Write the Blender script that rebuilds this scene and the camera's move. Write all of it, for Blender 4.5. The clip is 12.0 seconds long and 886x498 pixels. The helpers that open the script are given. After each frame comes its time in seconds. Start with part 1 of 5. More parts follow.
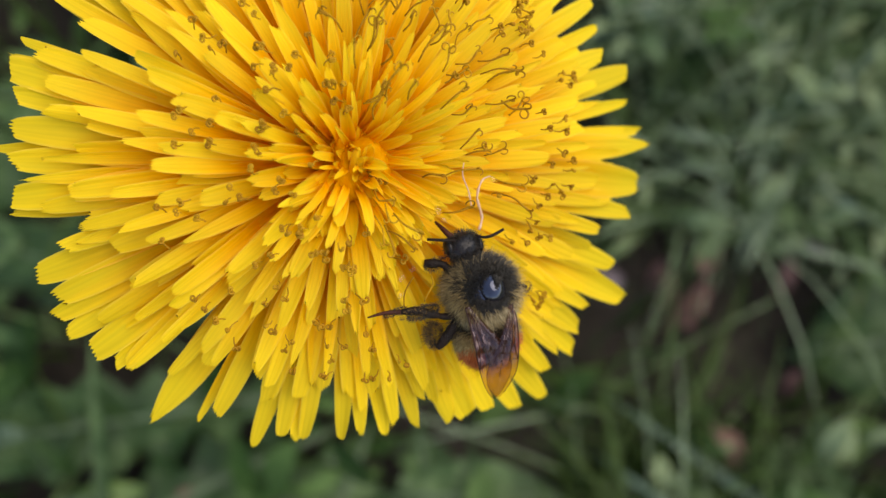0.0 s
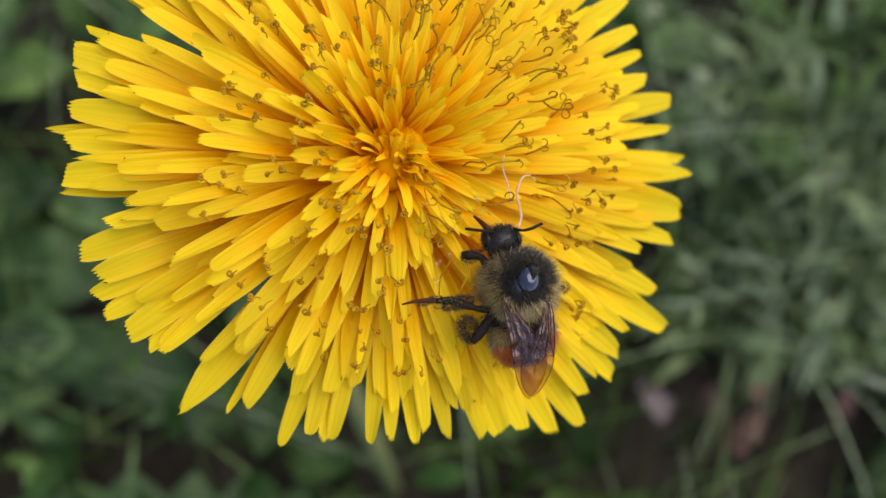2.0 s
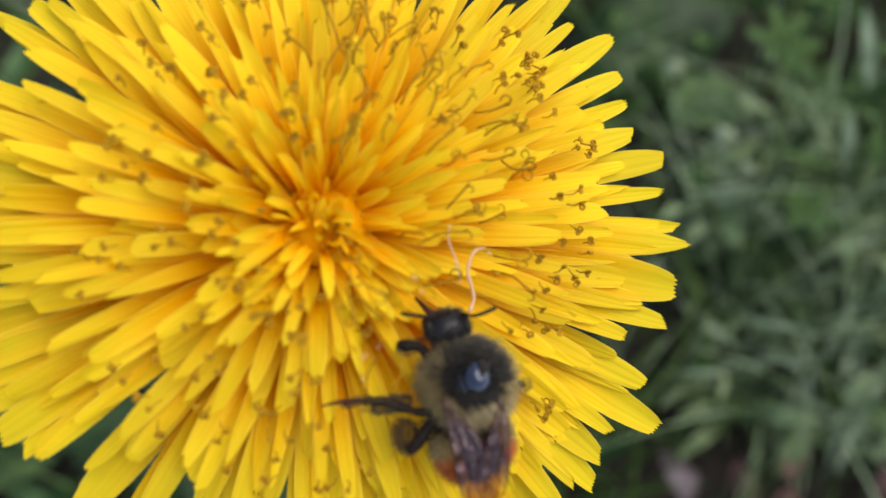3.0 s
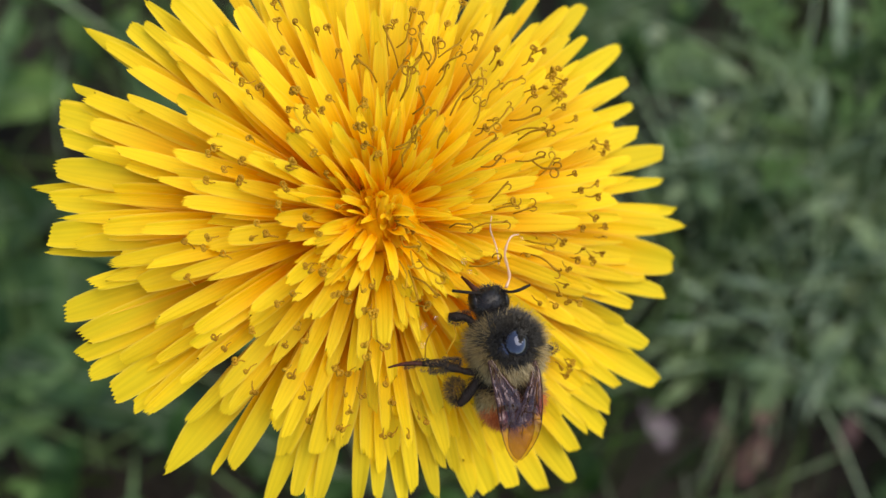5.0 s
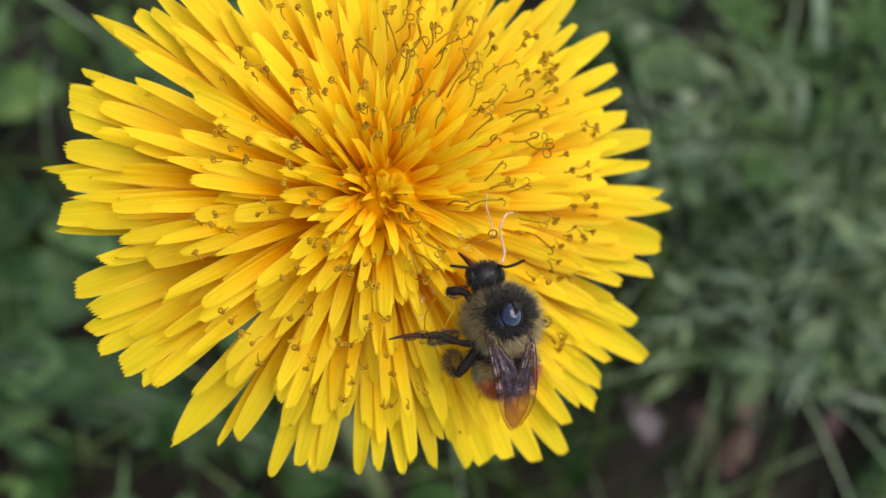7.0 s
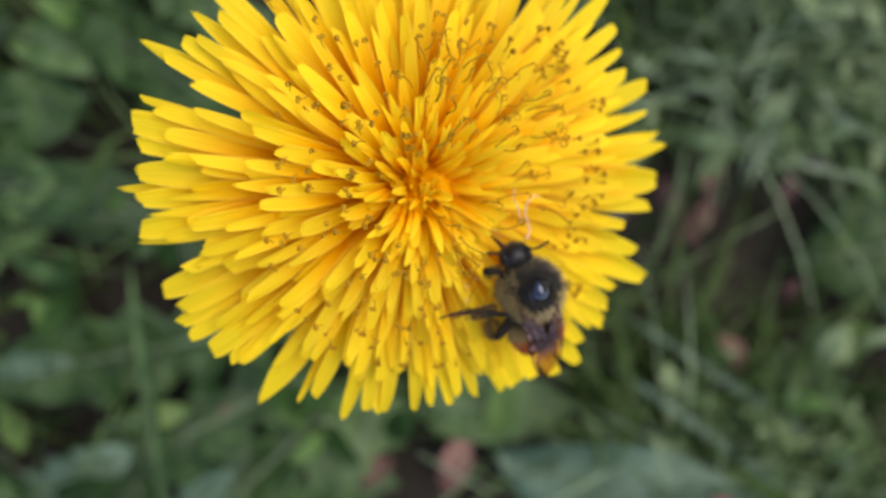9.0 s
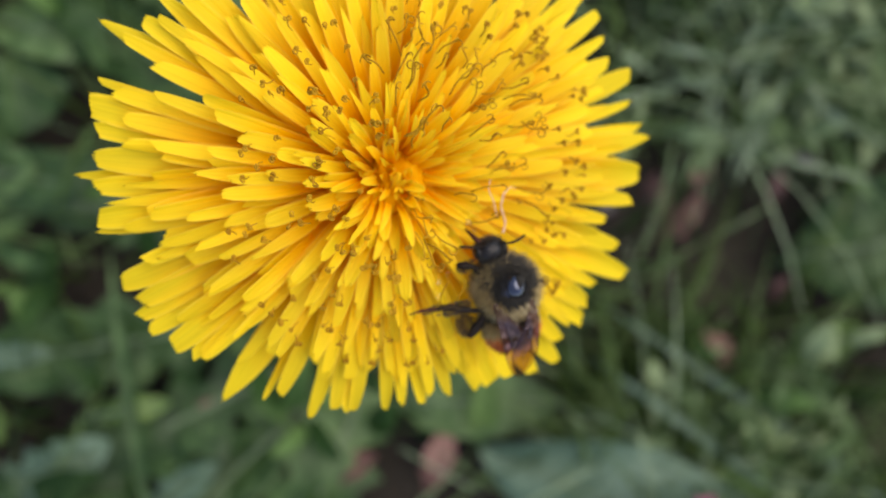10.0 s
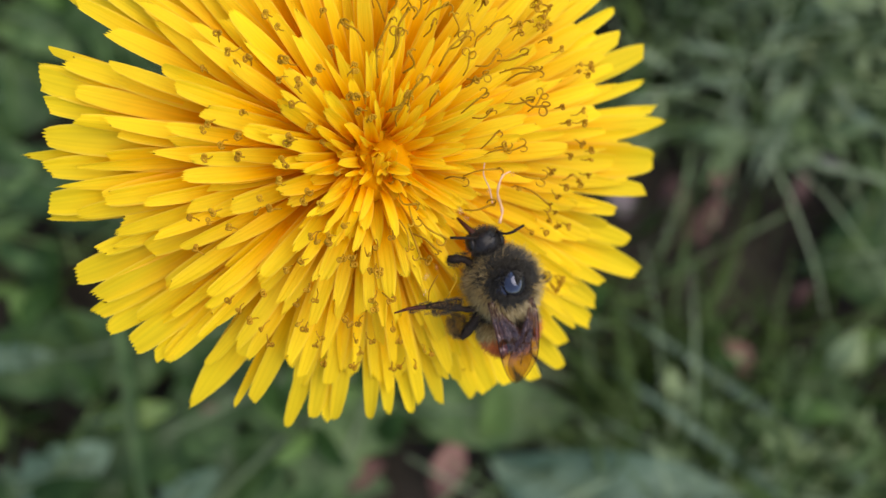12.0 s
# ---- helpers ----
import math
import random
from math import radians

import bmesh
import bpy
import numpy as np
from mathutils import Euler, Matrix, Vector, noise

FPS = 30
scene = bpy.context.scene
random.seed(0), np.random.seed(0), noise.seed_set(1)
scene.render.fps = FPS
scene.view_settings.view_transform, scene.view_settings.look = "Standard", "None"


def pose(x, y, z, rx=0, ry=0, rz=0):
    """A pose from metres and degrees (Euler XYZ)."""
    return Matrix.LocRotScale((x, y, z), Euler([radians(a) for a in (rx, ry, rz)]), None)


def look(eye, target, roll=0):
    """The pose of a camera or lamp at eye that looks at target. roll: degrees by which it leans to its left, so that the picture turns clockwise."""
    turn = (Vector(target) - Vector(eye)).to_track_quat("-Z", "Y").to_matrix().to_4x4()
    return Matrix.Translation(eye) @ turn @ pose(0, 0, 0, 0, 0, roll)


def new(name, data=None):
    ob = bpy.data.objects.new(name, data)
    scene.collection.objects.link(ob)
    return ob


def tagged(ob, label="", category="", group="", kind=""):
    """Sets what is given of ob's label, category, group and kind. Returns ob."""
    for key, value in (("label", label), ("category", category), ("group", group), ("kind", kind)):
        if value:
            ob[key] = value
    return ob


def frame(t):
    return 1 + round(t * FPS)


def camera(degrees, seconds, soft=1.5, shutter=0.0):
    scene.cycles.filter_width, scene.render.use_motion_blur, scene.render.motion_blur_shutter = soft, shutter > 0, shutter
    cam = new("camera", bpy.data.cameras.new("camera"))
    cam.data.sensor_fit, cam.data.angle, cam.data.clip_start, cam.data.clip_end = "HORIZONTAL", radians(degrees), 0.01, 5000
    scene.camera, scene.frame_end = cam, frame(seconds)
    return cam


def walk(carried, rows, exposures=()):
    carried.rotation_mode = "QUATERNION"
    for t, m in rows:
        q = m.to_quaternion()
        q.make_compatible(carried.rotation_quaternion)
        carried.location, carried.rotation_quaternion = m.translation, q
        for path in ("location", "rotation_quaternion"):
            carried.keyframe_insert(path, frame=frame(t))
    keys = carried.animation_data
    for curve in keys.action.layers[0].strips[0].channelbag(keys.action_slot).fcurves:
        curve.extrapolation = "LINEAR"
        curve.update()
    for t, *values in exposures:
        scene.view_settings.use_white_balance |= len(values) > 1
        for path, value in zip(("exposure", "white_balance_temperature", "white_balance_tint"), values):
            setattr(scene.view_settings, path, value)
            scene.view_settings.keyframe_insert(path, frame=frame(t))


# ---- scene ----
cam = camera(47.3, 12.0)
PATH = [
    (0, (0.00810, -0.01897, 0.31699), (0.00674, 0.00220, 0.21926), 4.90),
    (0.5, (0.01498, -0.01946, 0.31192), (0.00621, 0.00830, 0.21625), -7.00),
    (1, (0.01885, -0.01775, 0.30437), (0.00680, 0.01158, 0.20953), -10.30),
    (1.5, (0.01209, -0.02278, 0.30593), (0.00535, 0.01007, 0.21173), -0.23),
    (2, (0.01101, -0.02969, 0.31362), (0.00214, 0.00475, 0.22016), -3.30),
    (2.5, (0.01224, -0.02479, 0.30285), (0.00035, 0.01379, 0.21136), -5.40),
    (3, (0.01542, -0.02236, 0.30217), (0.00230, 0.01655, 0.21099), -6.80),
    (3.5, (0.01423, -0.02453, 0.30499), (0.00120, 0.01281, 0.21314), -7.40),
    (3.7, (0.01403, -0.02570, 0.30476), (0.00031, 0.01176, 0.21306), -8.30),
    (5.3, (0.01156, -0.02613, 0.31521), (0.00218, 0.00908, 0.22208), -3.70),
    (5.5, (0.01246, -0.02661, 0.31412), (0.00245, 0.00920, 0.22128), -4.40),
    (6, (0.01191, -0.02766, 0.31549), (0.00255, 0.00824, 0.22262), -3.60),
    (6.5, (0.01225, -0.02701, 0.31598), (0.00337, 0.00847, 0.22291), -2.90),
    (7, (0.01138, -0.02900, 0.31623), (0.00307, 0.00705, 0.22332), -2.10),
    (7.5, (0.00932, -0.02990, 0.31513), (0.00230, 0.00563, 0.22191), -0.70),
    (7.7, (0.00743, -0.03333, 0.31823), (0.00194, 0.00058, 0.22431), 0.70),
    (9.3, (0.00225, -0.01060, 0.33345), (0.00303, -0.00151, 0.23386), 11.50),
    (9.5, (0.00247, -0.01224, 0.33091), (0.00372, -0.00242, 0.23140), 13.90),
    (10, (0.00383, -0.01212, 0.32958), (0.00474, -0.00185, 0.23011), 12.40),
    (10.5, (0.00357, -0.01280, 0.32877), (0.00423, -0.00212, 0.22934), 10.90),
    (11, (0.00545, -0.01203, 0.32541), (0.00518, -0.00164, 0.22595), 6.10),
    (11.5, (0.00615, -0.01094, 0.32118), (0.00538, -0.00064, 0.22171), 3.50),
    (12, (0.00625, -0.01209, 0.32078), (0.00525, -0.00140, 0.22136), 2.40),
]
EXPOSURES = [(0.0, 0.82, 7400, 12), (1.0, 0.91, 7150, 10), (1.5, 0.89, 7150, 10), (2.0, 0.82, 7400, 12), (3.0, 0.86, 7150, 10), (5.5, 0.91, 7150, 10), (7.5, 0.92, 7150, 10), (9.5, 0.93, 7270, 12), (12.0, 0.91, 7270, 12)]
walk(cam, [(t, look(eye, target, roll)) for t, eye, target, roll in PATH], EXPOSURES)
# a small wide-open lens focused on the flower head
cam.data.dof.use_dof = True
cam.data.dof.focus_distance = 0.0718
cam.data.dof.aperture_fstop = 26.0

# ---- world, sun, exposure ----
world = bpy.data.worlds.new("sky")
scene.world = world
world.use_nodes = True
wt = world.node_tree
sky = wt.nodes.new("ShaderNodeTexSky")
sky.sky_type, sky.sun_disc = "NISHITA", False
sky.sun_elevation, sky.sun_rotation = radians(62), radians(66)
wt.nodes["Background"].inputs[1].default_value = 0.17
wt.links.new(sky.outputs[0], wt.nodes["Background"].inputs[0])
sun = bpy.data.lights.new("sun", "SUN")
sun.energy, sun.angle, sun.color = 1.75, radians(70), (1.0, 0.96, 0.9)
sun_ob = new("sun", sun)
sun_ob.matrix_world = look((0.0, 0.0, 3.0), (-1.46, -0.65, 0.0))

MM = 0.001


# ---- materials ----
def material(name, colours, rough=0.5, scale=40.0, bump=0.2, bump_scale=None, bump_dist=0.001, coat=0.0, spec=0.5,
             translucent=0.0, detail=5.0, island=0.0, stretch=(1, 1, 1), obj=0.0):
    """A principled surface whose colour runs through colours with two scales of noise; island/obj: random shift per piece."""
    m = bpy.data.materials.new(name)
    m.use_nodes = True
    nt = m.node_tree
    N, L = nt.nodes, nt.links
    p = N["Principled BSDF"]
    tc = N.new("ShaderNodeTexCoord")
    mp = N.new("ShaderNodeMapping")
    mp.inputs["Scale"].default_value = stretch
    L.new(tc.outputs["Object"], mp.inputs[0])
    n1 = N.new("ShaderNodeTexNoise")
    n1.inputs["Scale"].default_value, n1.inputs["Detail"].default_value = scale, detail
    L.new(mp.outputs[0], n1.inputs[0])
    n2 = N.new("ShaderNodeTexNoise")
    n2.inputs["Scale"].default_value, n2.inputs["Detail"].default_value = scale * 7.3, 3.0
    L.new(mp.outputs[0], n2.inputs[0])
    mix = N.new("ShaderNodeMath")
    mix.operation = "MULTIPLY_ADD"
    L.new(n2.outputs[0], mix.inputs[0])
    mix.inputs[1].default_value = 0.35
    L.new(n1.outputs[0], mix.inputs[2])
    last = mix.outputs[0]
    for amount, node, out in ((island, "ShaderNodeNewGeometry", "Random Per Island"), (obj, "ShaderNodeObjectInfo", "Random")):
        if amount:
            g = N.new(node)
            a = N.new("ShaderNodeMath")
            a.operation = "MULTIPLY_ADD"
            L.new(g.outputs[out], a.inputs[0])
            a.inputs[1].default_value = amount
            L.new(last, a.inputs[2])
            b = N.new("ShaderNodeMath")
            b.operation = "SUBTRACT"
            L.new(a.outputs[0], b.inputs[0])
            b.inputs[1].default_value = amount / 2
            last = b.outputs[0]
    ramp = N.new("ShaderNodeValToRGB")
    el = ramp.color_ramp.elements
    while len(el) < len(colours):
        el.new(0.5)
    for i, c in enumerate(colours):
        el[i].position = 0.38 + 0.6 * i / max(1, len(colours) - 1)
        el[i].color = (*c, 1)
    L.new(last, ramp.inputs[0])
    L.new(ramp.outputs[0], p.inputs["Base Color"])
    p.inputs["Roughness"].default_value = rough
    p.inputs["Specular IOR Level"].default_value = spec
    p.inputs["Coat Weight"].default_value = coat
    if bump:
        nb = N.new("ShaderNodeTexNoise")
        nb.inputs["Scale"].default_value, nb.inputs["Detail"].default_value = bump_scale or scale * 6, 4.0
        L.new(mp.outputs[0], nb.inputs[0])
        bp = N.new("ShaderNodeBump")
        bp.inputs["Strength"].default_value, bp.inputs["Distance"].default_value = bump, bump_dist
        L.new(nb.outputs[0], bp.inputs["Height"])
        L.new(bp.outputs[0], p.inputs["Normal"])
    if translucent:
        t = N.new("ShaderNodeBsdfTranslucent")
        L.new(ramp.outputs[0], t.inputs[0])
        ms = N.new("ShaderNodeMixShader")
        ms.inputs[0].default_value = translucent
        L.new(p.outputs[0], ms.inputs[1])
        L.new(t.outputs[0], ms.inputs[2])
        L.new(ms.outputs[0], N["Material Output"].inputs[0])
    return m


def petal_material():
    """Yellow ray petals: deeper orange-yellow at the base, fine lengthwise veins, light through them."""
    m = bpy.data.materials.new("petal_yellow")
    m.use_nodes = True
    nt = m.node_tree
    N, L = nt.nodes, nt.links
    p = N["Principled BSDF"]
    uv = N.new("ShaderNodeTexCoord")
    sep = N.new("ShaderNodeSeparateXYZ")
    L.new(uv.outputs["UV"], sep.inputs[0])
    ramp = N.new("ShaderNodeValToRGB")
    el = ramp.color_ramp.elements
    el.new(0.5)
    for e, (pos, c) in zip(el, ((0.05, PETAL_BASE), (0.57, PETAL_MID), (0.97, PETAL_TIP))):
        e.position, e.color = pos, (*c, 1)
    oi = N.new("ShaderNodeObjectInfo")
    piece = N.new("ShaderNodeNewGeometry")
    add, lot = N.new("ShaderNodeMath"), N.new("ShaderNodeMath")
    lot.operation = "FRACT"
    L.new(oi.outputs["Random"], add.inputs[0])
    L.new(piece.outputs["Random Per Island"], add.inputs[1])
    L.new(add.outputs[0], lot.inputs[0])
    sh = N.new("ShaderNodeMath")
    sh.operation = "MULTIPLY_ADD"
    L.new(lot.outputs[0], sh.inputs[0])
    sh.inputs[1].default_value = 0.20
    L.new(sep.outputs[1], sh.inputs[2])
    L.new(sh.outputs[0], ramp.inputs[0])
    # veins along the petal
    mp = N.new("ShaderNodeMapping")
    mp.inputs["Scale"].default_value = (5.5, 0.8, 1)
    L.new(uv.outputs["UV"], mp.inputs[0])
    vein = N.new("ShaderNodeTexNoise")
    vein.noise_dimensions = "4D"
    L.new(lot.outputs[0], vein.inputs["W"])
    vein.inputs["Scale"].default_value, vein.inputs["Detail"].default_value = 1.6, 4.0
    L.new(mp.outputs[0], vein.inputs["Vector"])
    hs = N.new("ShaderNodeHueSaturation")
    mr = N.new("ShaderNodeMapRange")
    mr.inputs[1].default_value, mr.inputs[2].default_value, mr.inputs[3].default_value, mr.inputs[4].default_value = 0.3, 0.7, 0.90, 1.04
    L.new(vein.outputs[0], mr.inputs[0])
    # each petal a little lighter or duller than the next
    own = N.new("ShaderNodeTexWhiteNoise")
    own.noise_dimensions = "1D"
    L.new(lot.outputs[0], own.inputs["W"])
    ownr = N.new("ShaderNodeMapRange")
    ownr.inputs[3].default_value, ownr.inputs[4].default_value = 0.88, 1.09
    L.new(own.outputs["Value"], ownr.inputs[0])
    both = N.new("ShaderNodeMath")
    both.operation = "MULTIPLY"
    L.new(mr.outputs[0], both.inputs[0])
    L.new(ownr.outputs[0], both.inputs[1])
    L.new(both.outputs[0], hs.inputs["Value"])
    # the thin margin and the tip are paler
    edge = N.new("ShaderNodeMath")
    edge.operation = "PINGPONG"
    edge.inputs[1].default_value = 0.5
    L.new(sep.outputs[0], edge.inputs[0])
    pale = N.new("ShaderNodeMapRange")
    pale.inputs[1].default_value, pale.inputs[2].default_value, pale.inputs[3].default_value, pale.inputs[4].default_value = 0.0, 0.08, 0.955, 1.0
    L.new(edge.outputs[0], pale.inputs[0])
    L.new(pale.outputs[0], hs.inputs["Saturation"])
    L.new(ramp.outputs[0], hs.inputs["Color"])
    L.new(hs.outputs[0], p.inputs["Base Color"])
    p.inputs["Roughness"].default_value = 0.6
    p.inputs["Specular IOR Level"].default_value = 0.15
    bp = N.new("ShaderNodeBump")
    bp.inputs["Strength"].default_value, bp.inputs["Distance"].default_value = 0.15, 0.0002
    L.new(vein.outputs[0], bp.inputs["Height"])
    L.new(bp.outputs[0], p.inputs["Normal"])
    t = N.new("ShaderNodeBsdfTranslucent")
    L.new(hs.outputs[0], t.inputs[0])
    ms = N.new("ShaderNodeMixShader")
    ms.inputs[0].default_value = 0.43
    L.new(p.outputs[0], ms.inputs[1])
    L.new(t.outputs[0], ms.inputs[2])
    L.new(ms.outputs[0], N["Material Output"].inputs[0])
    return m


def clear_material(name, tint, ior, gloss_rough, clear, body, deep, shine):
    """A thin clear film: tinted see-through body under a glossy face."""
    m = bpy.data.materials.new(name)
    m.use_nodes = True
    nt = m.node_tree
    N, L = nt.nodes, nt.links
    N.remove(N["Principled BSDF"])
    tr = N.new("ShaderNodeBsdfTransparent")
    df = N.new("ShaderNodeBsdfPrincipled")
    df.inputs["Roughness"].default_value = gloss_rough
    df.inputs["IOR"].default_value = ior
    noise_n = N.new("ShaderNodeTexNoise")
    noise_n.inputs["Scale"].default_value = 900
    tc = N.new("ShaderNodeTexCoord")
    L.new(tc.outputs["Object"], noise_n.inputs[0])
    rp = N.new("ShaderNodeValToRGB")
    rp.color_ramp.elements[0].position, rp.color_ramp.elements[1].position = 0.3, 0.7
    rp.color_ramp.elements[0].color = (*[c * deep for c in tint], 1)
    rp.color_ramp.elements[1].color = (*tint, 1)
    L.new(noise_n.outputs[0], rp.inputs[0])
    L.new(rp.outputs[0], tr.inputs[0])
    df.inputs["Base Color"].default_value = (*body, 1)
    bp = N.new("ShaderNodeBump")
    bp.inputs["Strength"].default_value, bp.inputs["Distance"].default_value = 0.9, 0.0002
    L.new(noise_n.outputs[0], bp.inputs["Height"])
    L.new(bp.outputs[0], df.inputs["Normal"])
    ms = N.new("ShaderNodeMixShader")
    ms.inputs[0].default_value = clear
    L.new(df.outputs[0], ms.inputs[1])
    L.new(tr.outputs[0], ms.inputs[2])
    gl = N.new("ShaderNodeBsdfGlossy")
    gl.inputs["Roughness"].default_value = gloss_rough
    L.new(bp.outputs[0], gl.inputs["Normal"])
    gl.inputs["Color"].default_value = (0.86, 0.74, 0.80, 1)
    top = N.new("ShaderNodeMixShader")
    top.inputs[0].default_value = shine
    L.new(ms.outputs[0], top.inputs[1])
    L.new(gl.outputs[0], top.inputs[2])
    L.new(top.outputs[0], N["Material Output"].inputs[0])
    return m


def wing_material():
    """A thin wing: smoky purple-brown and crumpled near the root, clear amber towards the tip."""
    m = bpy.data.materials.new("smoky_wing")
    m.use_nodes = True
    N, L = m.node_tree.nodes, m.node_tree.links
    N.remove(N["Principled BSDF"])
    tc = N.new("ShaderNodeTexCoord")
    sep = N.new("ShaderNodeSeparateXYZ")
    L.new(tc.outputs["UV"], sep.inputs[0])
    n = N.new("ShaderNodeTexNoise")
    n.inputs["Scale"].default_value, n.inputs["Detail"].default_value = 1100, 4.0
    L.new(tc.outputs["Object"], n.inputs[0])
    wob = N.new("ShaderNodeMath")
    wob.operation = "MULTIPLY_ADD"
    L.new(n.outputs[0], wob.inputs[0])
    wob.inputs[1].default_value = 0.14
    L.new(sep.outputs[1], wob.inputs[2])
    zone = N.new("ShaderNodeMapRange")
    zone.interpolation_type = "SMOOTHSTEP"
    zone.inputs[1].default_value, zone.inputs[2].default_value = 0.58, 0.86
    L.new(wob.outputs[0], zone.inputs[0])
    tint = N.new("ShaderNodeMixRGB")
    L.new(zone.outputs[0], tint.inputs[0])
    tint.inputs[1].default_value, tint.inputs[2].default_value = (0.50, 0.31, 0.17, 1), (0.78, 0.62, 0.35, 1)
    tr = N.new("ShaderNodeBsdfTransparent")
    L.new(tint.outputs[0], tr.inputs[0])
    df = N.new("ShaderNodeBsdfDiffuse")
    df.inputs["Color"].default_value = (0.11, 0.050, 0.035, 1)
    body = N.new("ShaderNodeMixShader")
    body.inputs[0].default_value = 0.16
    L.new(tr.outputs[0], body.inputs[1])
    L.new(df.outputs[0], body.inputs[2])
    bp = N.new("ShaderNodeBump")
    bp.inputs["Strength"].default_value, bp.inputs["Distance"].default_value = 1.0, 0.00015
    L.new(n.outputs[0], bp.inputs["Height"])
    gl = N.new("ShaderNodeBsdfGlossy")
    gl.inputs["Roughness"].default_value, gl.inputs["Color"].default_value = 0.13, (0.86, 0.70, 0.76, 1)
    L.new(bp.outputs[0], gl.inputs["Normal"])
    share = N.new("ShaderNodeMapRange")
    L.new(zone.outputs[0], share.inputs[0])
    share.inputs[3].default_value, share.inputs[4].default_value = 0.060, 0.016
    top = N.new("ShaderNodeMixShader")
    L.new(share.outputs[0], top.inputs[0])
    L.new(body.outputs[0], top.inputs[1])
    L.new(gl.outputs[0], top.inputs[2])
    L.new(top.outputs[0], N["Material Output"].inputs[0])
    return m


PETAL_BASE, PETAL_MID, PETAL_TIP = (0.94, 0.265, 0.001), (0.91, 0.445, 0.003), (0.86, 0.610, 0.018)
M_PETAL = petal_material()
M_CUSHION = material("floret_orange", [(0.80, 0.30, 0.002), (0.90, 0.44, 0.004)], 0.7, 1500, 0.6, spec=0.1, bump_dist=0.0003, translucent=0.3)
M_STIGMA = material("stigma_brown", [(0.28, 0.130, 0.005), (0.43, 0.215, 0.009), (0.58, 0.33, 0.016)], 0.5, 900, translucent=0.25, spec=0.15, bump=0.3, bump_dist=0.0001, obj=0.3)
def ground_material():
    """Bare damp soil under the weeds that gives way to lawn all round."""
    m = material("ground_soil", [(0.010, 0.009, 0.007), (0.022, 0.018, 0.013), (0.045, 0.036, 0.028)], 0.95, 35, 0.8, bump_dist=0.004, spec=0.2)
    N, L = m.node_tree.nodes, m.node_tree.links
    tc = N.new("ShaderNodeTexCoord")
    ln = N.new("ShaderNodeVectorMath")
    ln.operation = "LENGTH"
    L.new(tc.outputs["Object"], ln.inputs[0])
    n = N.new("ShaderNodeTexNoise")
    n.inputs["Scale"].default_value, n.inputs["Detail"].default_value = 9.0, 8.0
    L.new(tc.outputs["Object"], n.inputs[0])
    add = N.new("ShaderNodeMath")
    L.new(ln.outputs["Value"], add.inputs[0])
    L.new(n.outputs[0], add.inputs[1])
    mr = N.new("ShaderNodeMapRange")
    mr.inputs[1].default_value, mr.inputs[2].default_value = 0.75, 1.15
    L.new(add.outputs[0], mr.inputs[0])
    green = N.new("ShaderNodeValToRGB")
    green.color_ramp.elements[0].position, green.color_ramp.elements[1].position = 0.35, 0.7
    green.color_ramp.elements[0].color, green.color_ramp.elements[1].color = (0.018, 0.04, 0.010, 1), (0.06, 0.10, 0.03, 1)
    L.new(n.outputs[0], green.inputs[0])
    p = N["Principled BSDF"]
    soil = p.inputs["Base Color"].links[0].from_socket
    mix = N.new("ShaderNodeMixRGB")
    L.new(mr.outputs[0], mix.inputs[0])
    L.new(soil, mix.inputs[1])
    L.new(green.outputs[0], mix.inputs[2])
    L.new(mix.outputs[0], p.inputs["Base Color"])
    return m


M_GROUND = ground_material()
M_BRACT = material("bract_green", [(0.05, 0.10, 0.02), (0.10, 0.17, 0.04)], 0.5, 300, 0.3, bump_dist=0.0002)
M_STEM = material("stem_green", [(0.10, 0.16, 0.05), (0.17, 0.20, 0.08), (0.22, 0.15, 0.09)], 0.45, 120, 0.3, bump_dist=0.0002, stretch=(1, 1, 0.15))
M_GRASS = material("grass_green", [(0.006, 0.017, 0.003), (0.036, 0.066, 0.010), (0.10, 0.150, 0.055)], 0.6, 30, 0.2, spec=0.12, translucent=0.25, island=0.7)
M_GRASS_FINE = material("grass_fine", [(0.022, 0.042, 0.013), (0.070, 0.112, 0.044), (0.25, 0.32, 0.19)], 0.6, 40, 0.2, spec=0.15, translucent=0.2, island=0.8)
M_GRASS_PALE = material("grass_pale", [(0.065, 0.108, 0.058), (0.15, 0.205, 0.120), (0.27, 0.33, 0.215)], 0.55, 110, 0.3, spec=0.25, translucent=0.2, obj=0.25)
M_LEAF = material("leaf_green", [(0.007, 0.021, 0.004), (0.024, 0.056, 0.012), (0.090, 0.150, 0.050)], 0.5, 90, 0.8, spec=0.28, bump_scale=130, bump_dist=0.003, translucent=0.15, obj=0.3)
M_LEAF_GREY = material("leaf_grey_green", [(0.034, 0.066, 0.040), (0.075, 0.124, 0.080), (0.16, 0.22, 0.15)], 0.55, 45, 0.6, spec=0.25, bump_scale=150, bump_dist=0.002, translucent=0.15, obj=0.2)
M_LEAF_LIGHT = material("leaf_light_green", [(0.030, 0.076, 0.015), (0.062, 0.122, 0.028), (0.15, 0.22, 0.065)], 0.55, 70, 0.5, spec=0.2, bump_scale=220, bump_dist=0.001, translucent=0.25, obj=0.3)
M_WEED = material("weed_green", [(0.007, 0.024, 0.004), (0.028, 0.066, 0.012), (0.075, 0.135, 0.036)], 0.6, 40, 0.3, spec=0.15, translucent=0.2, island=0.9)
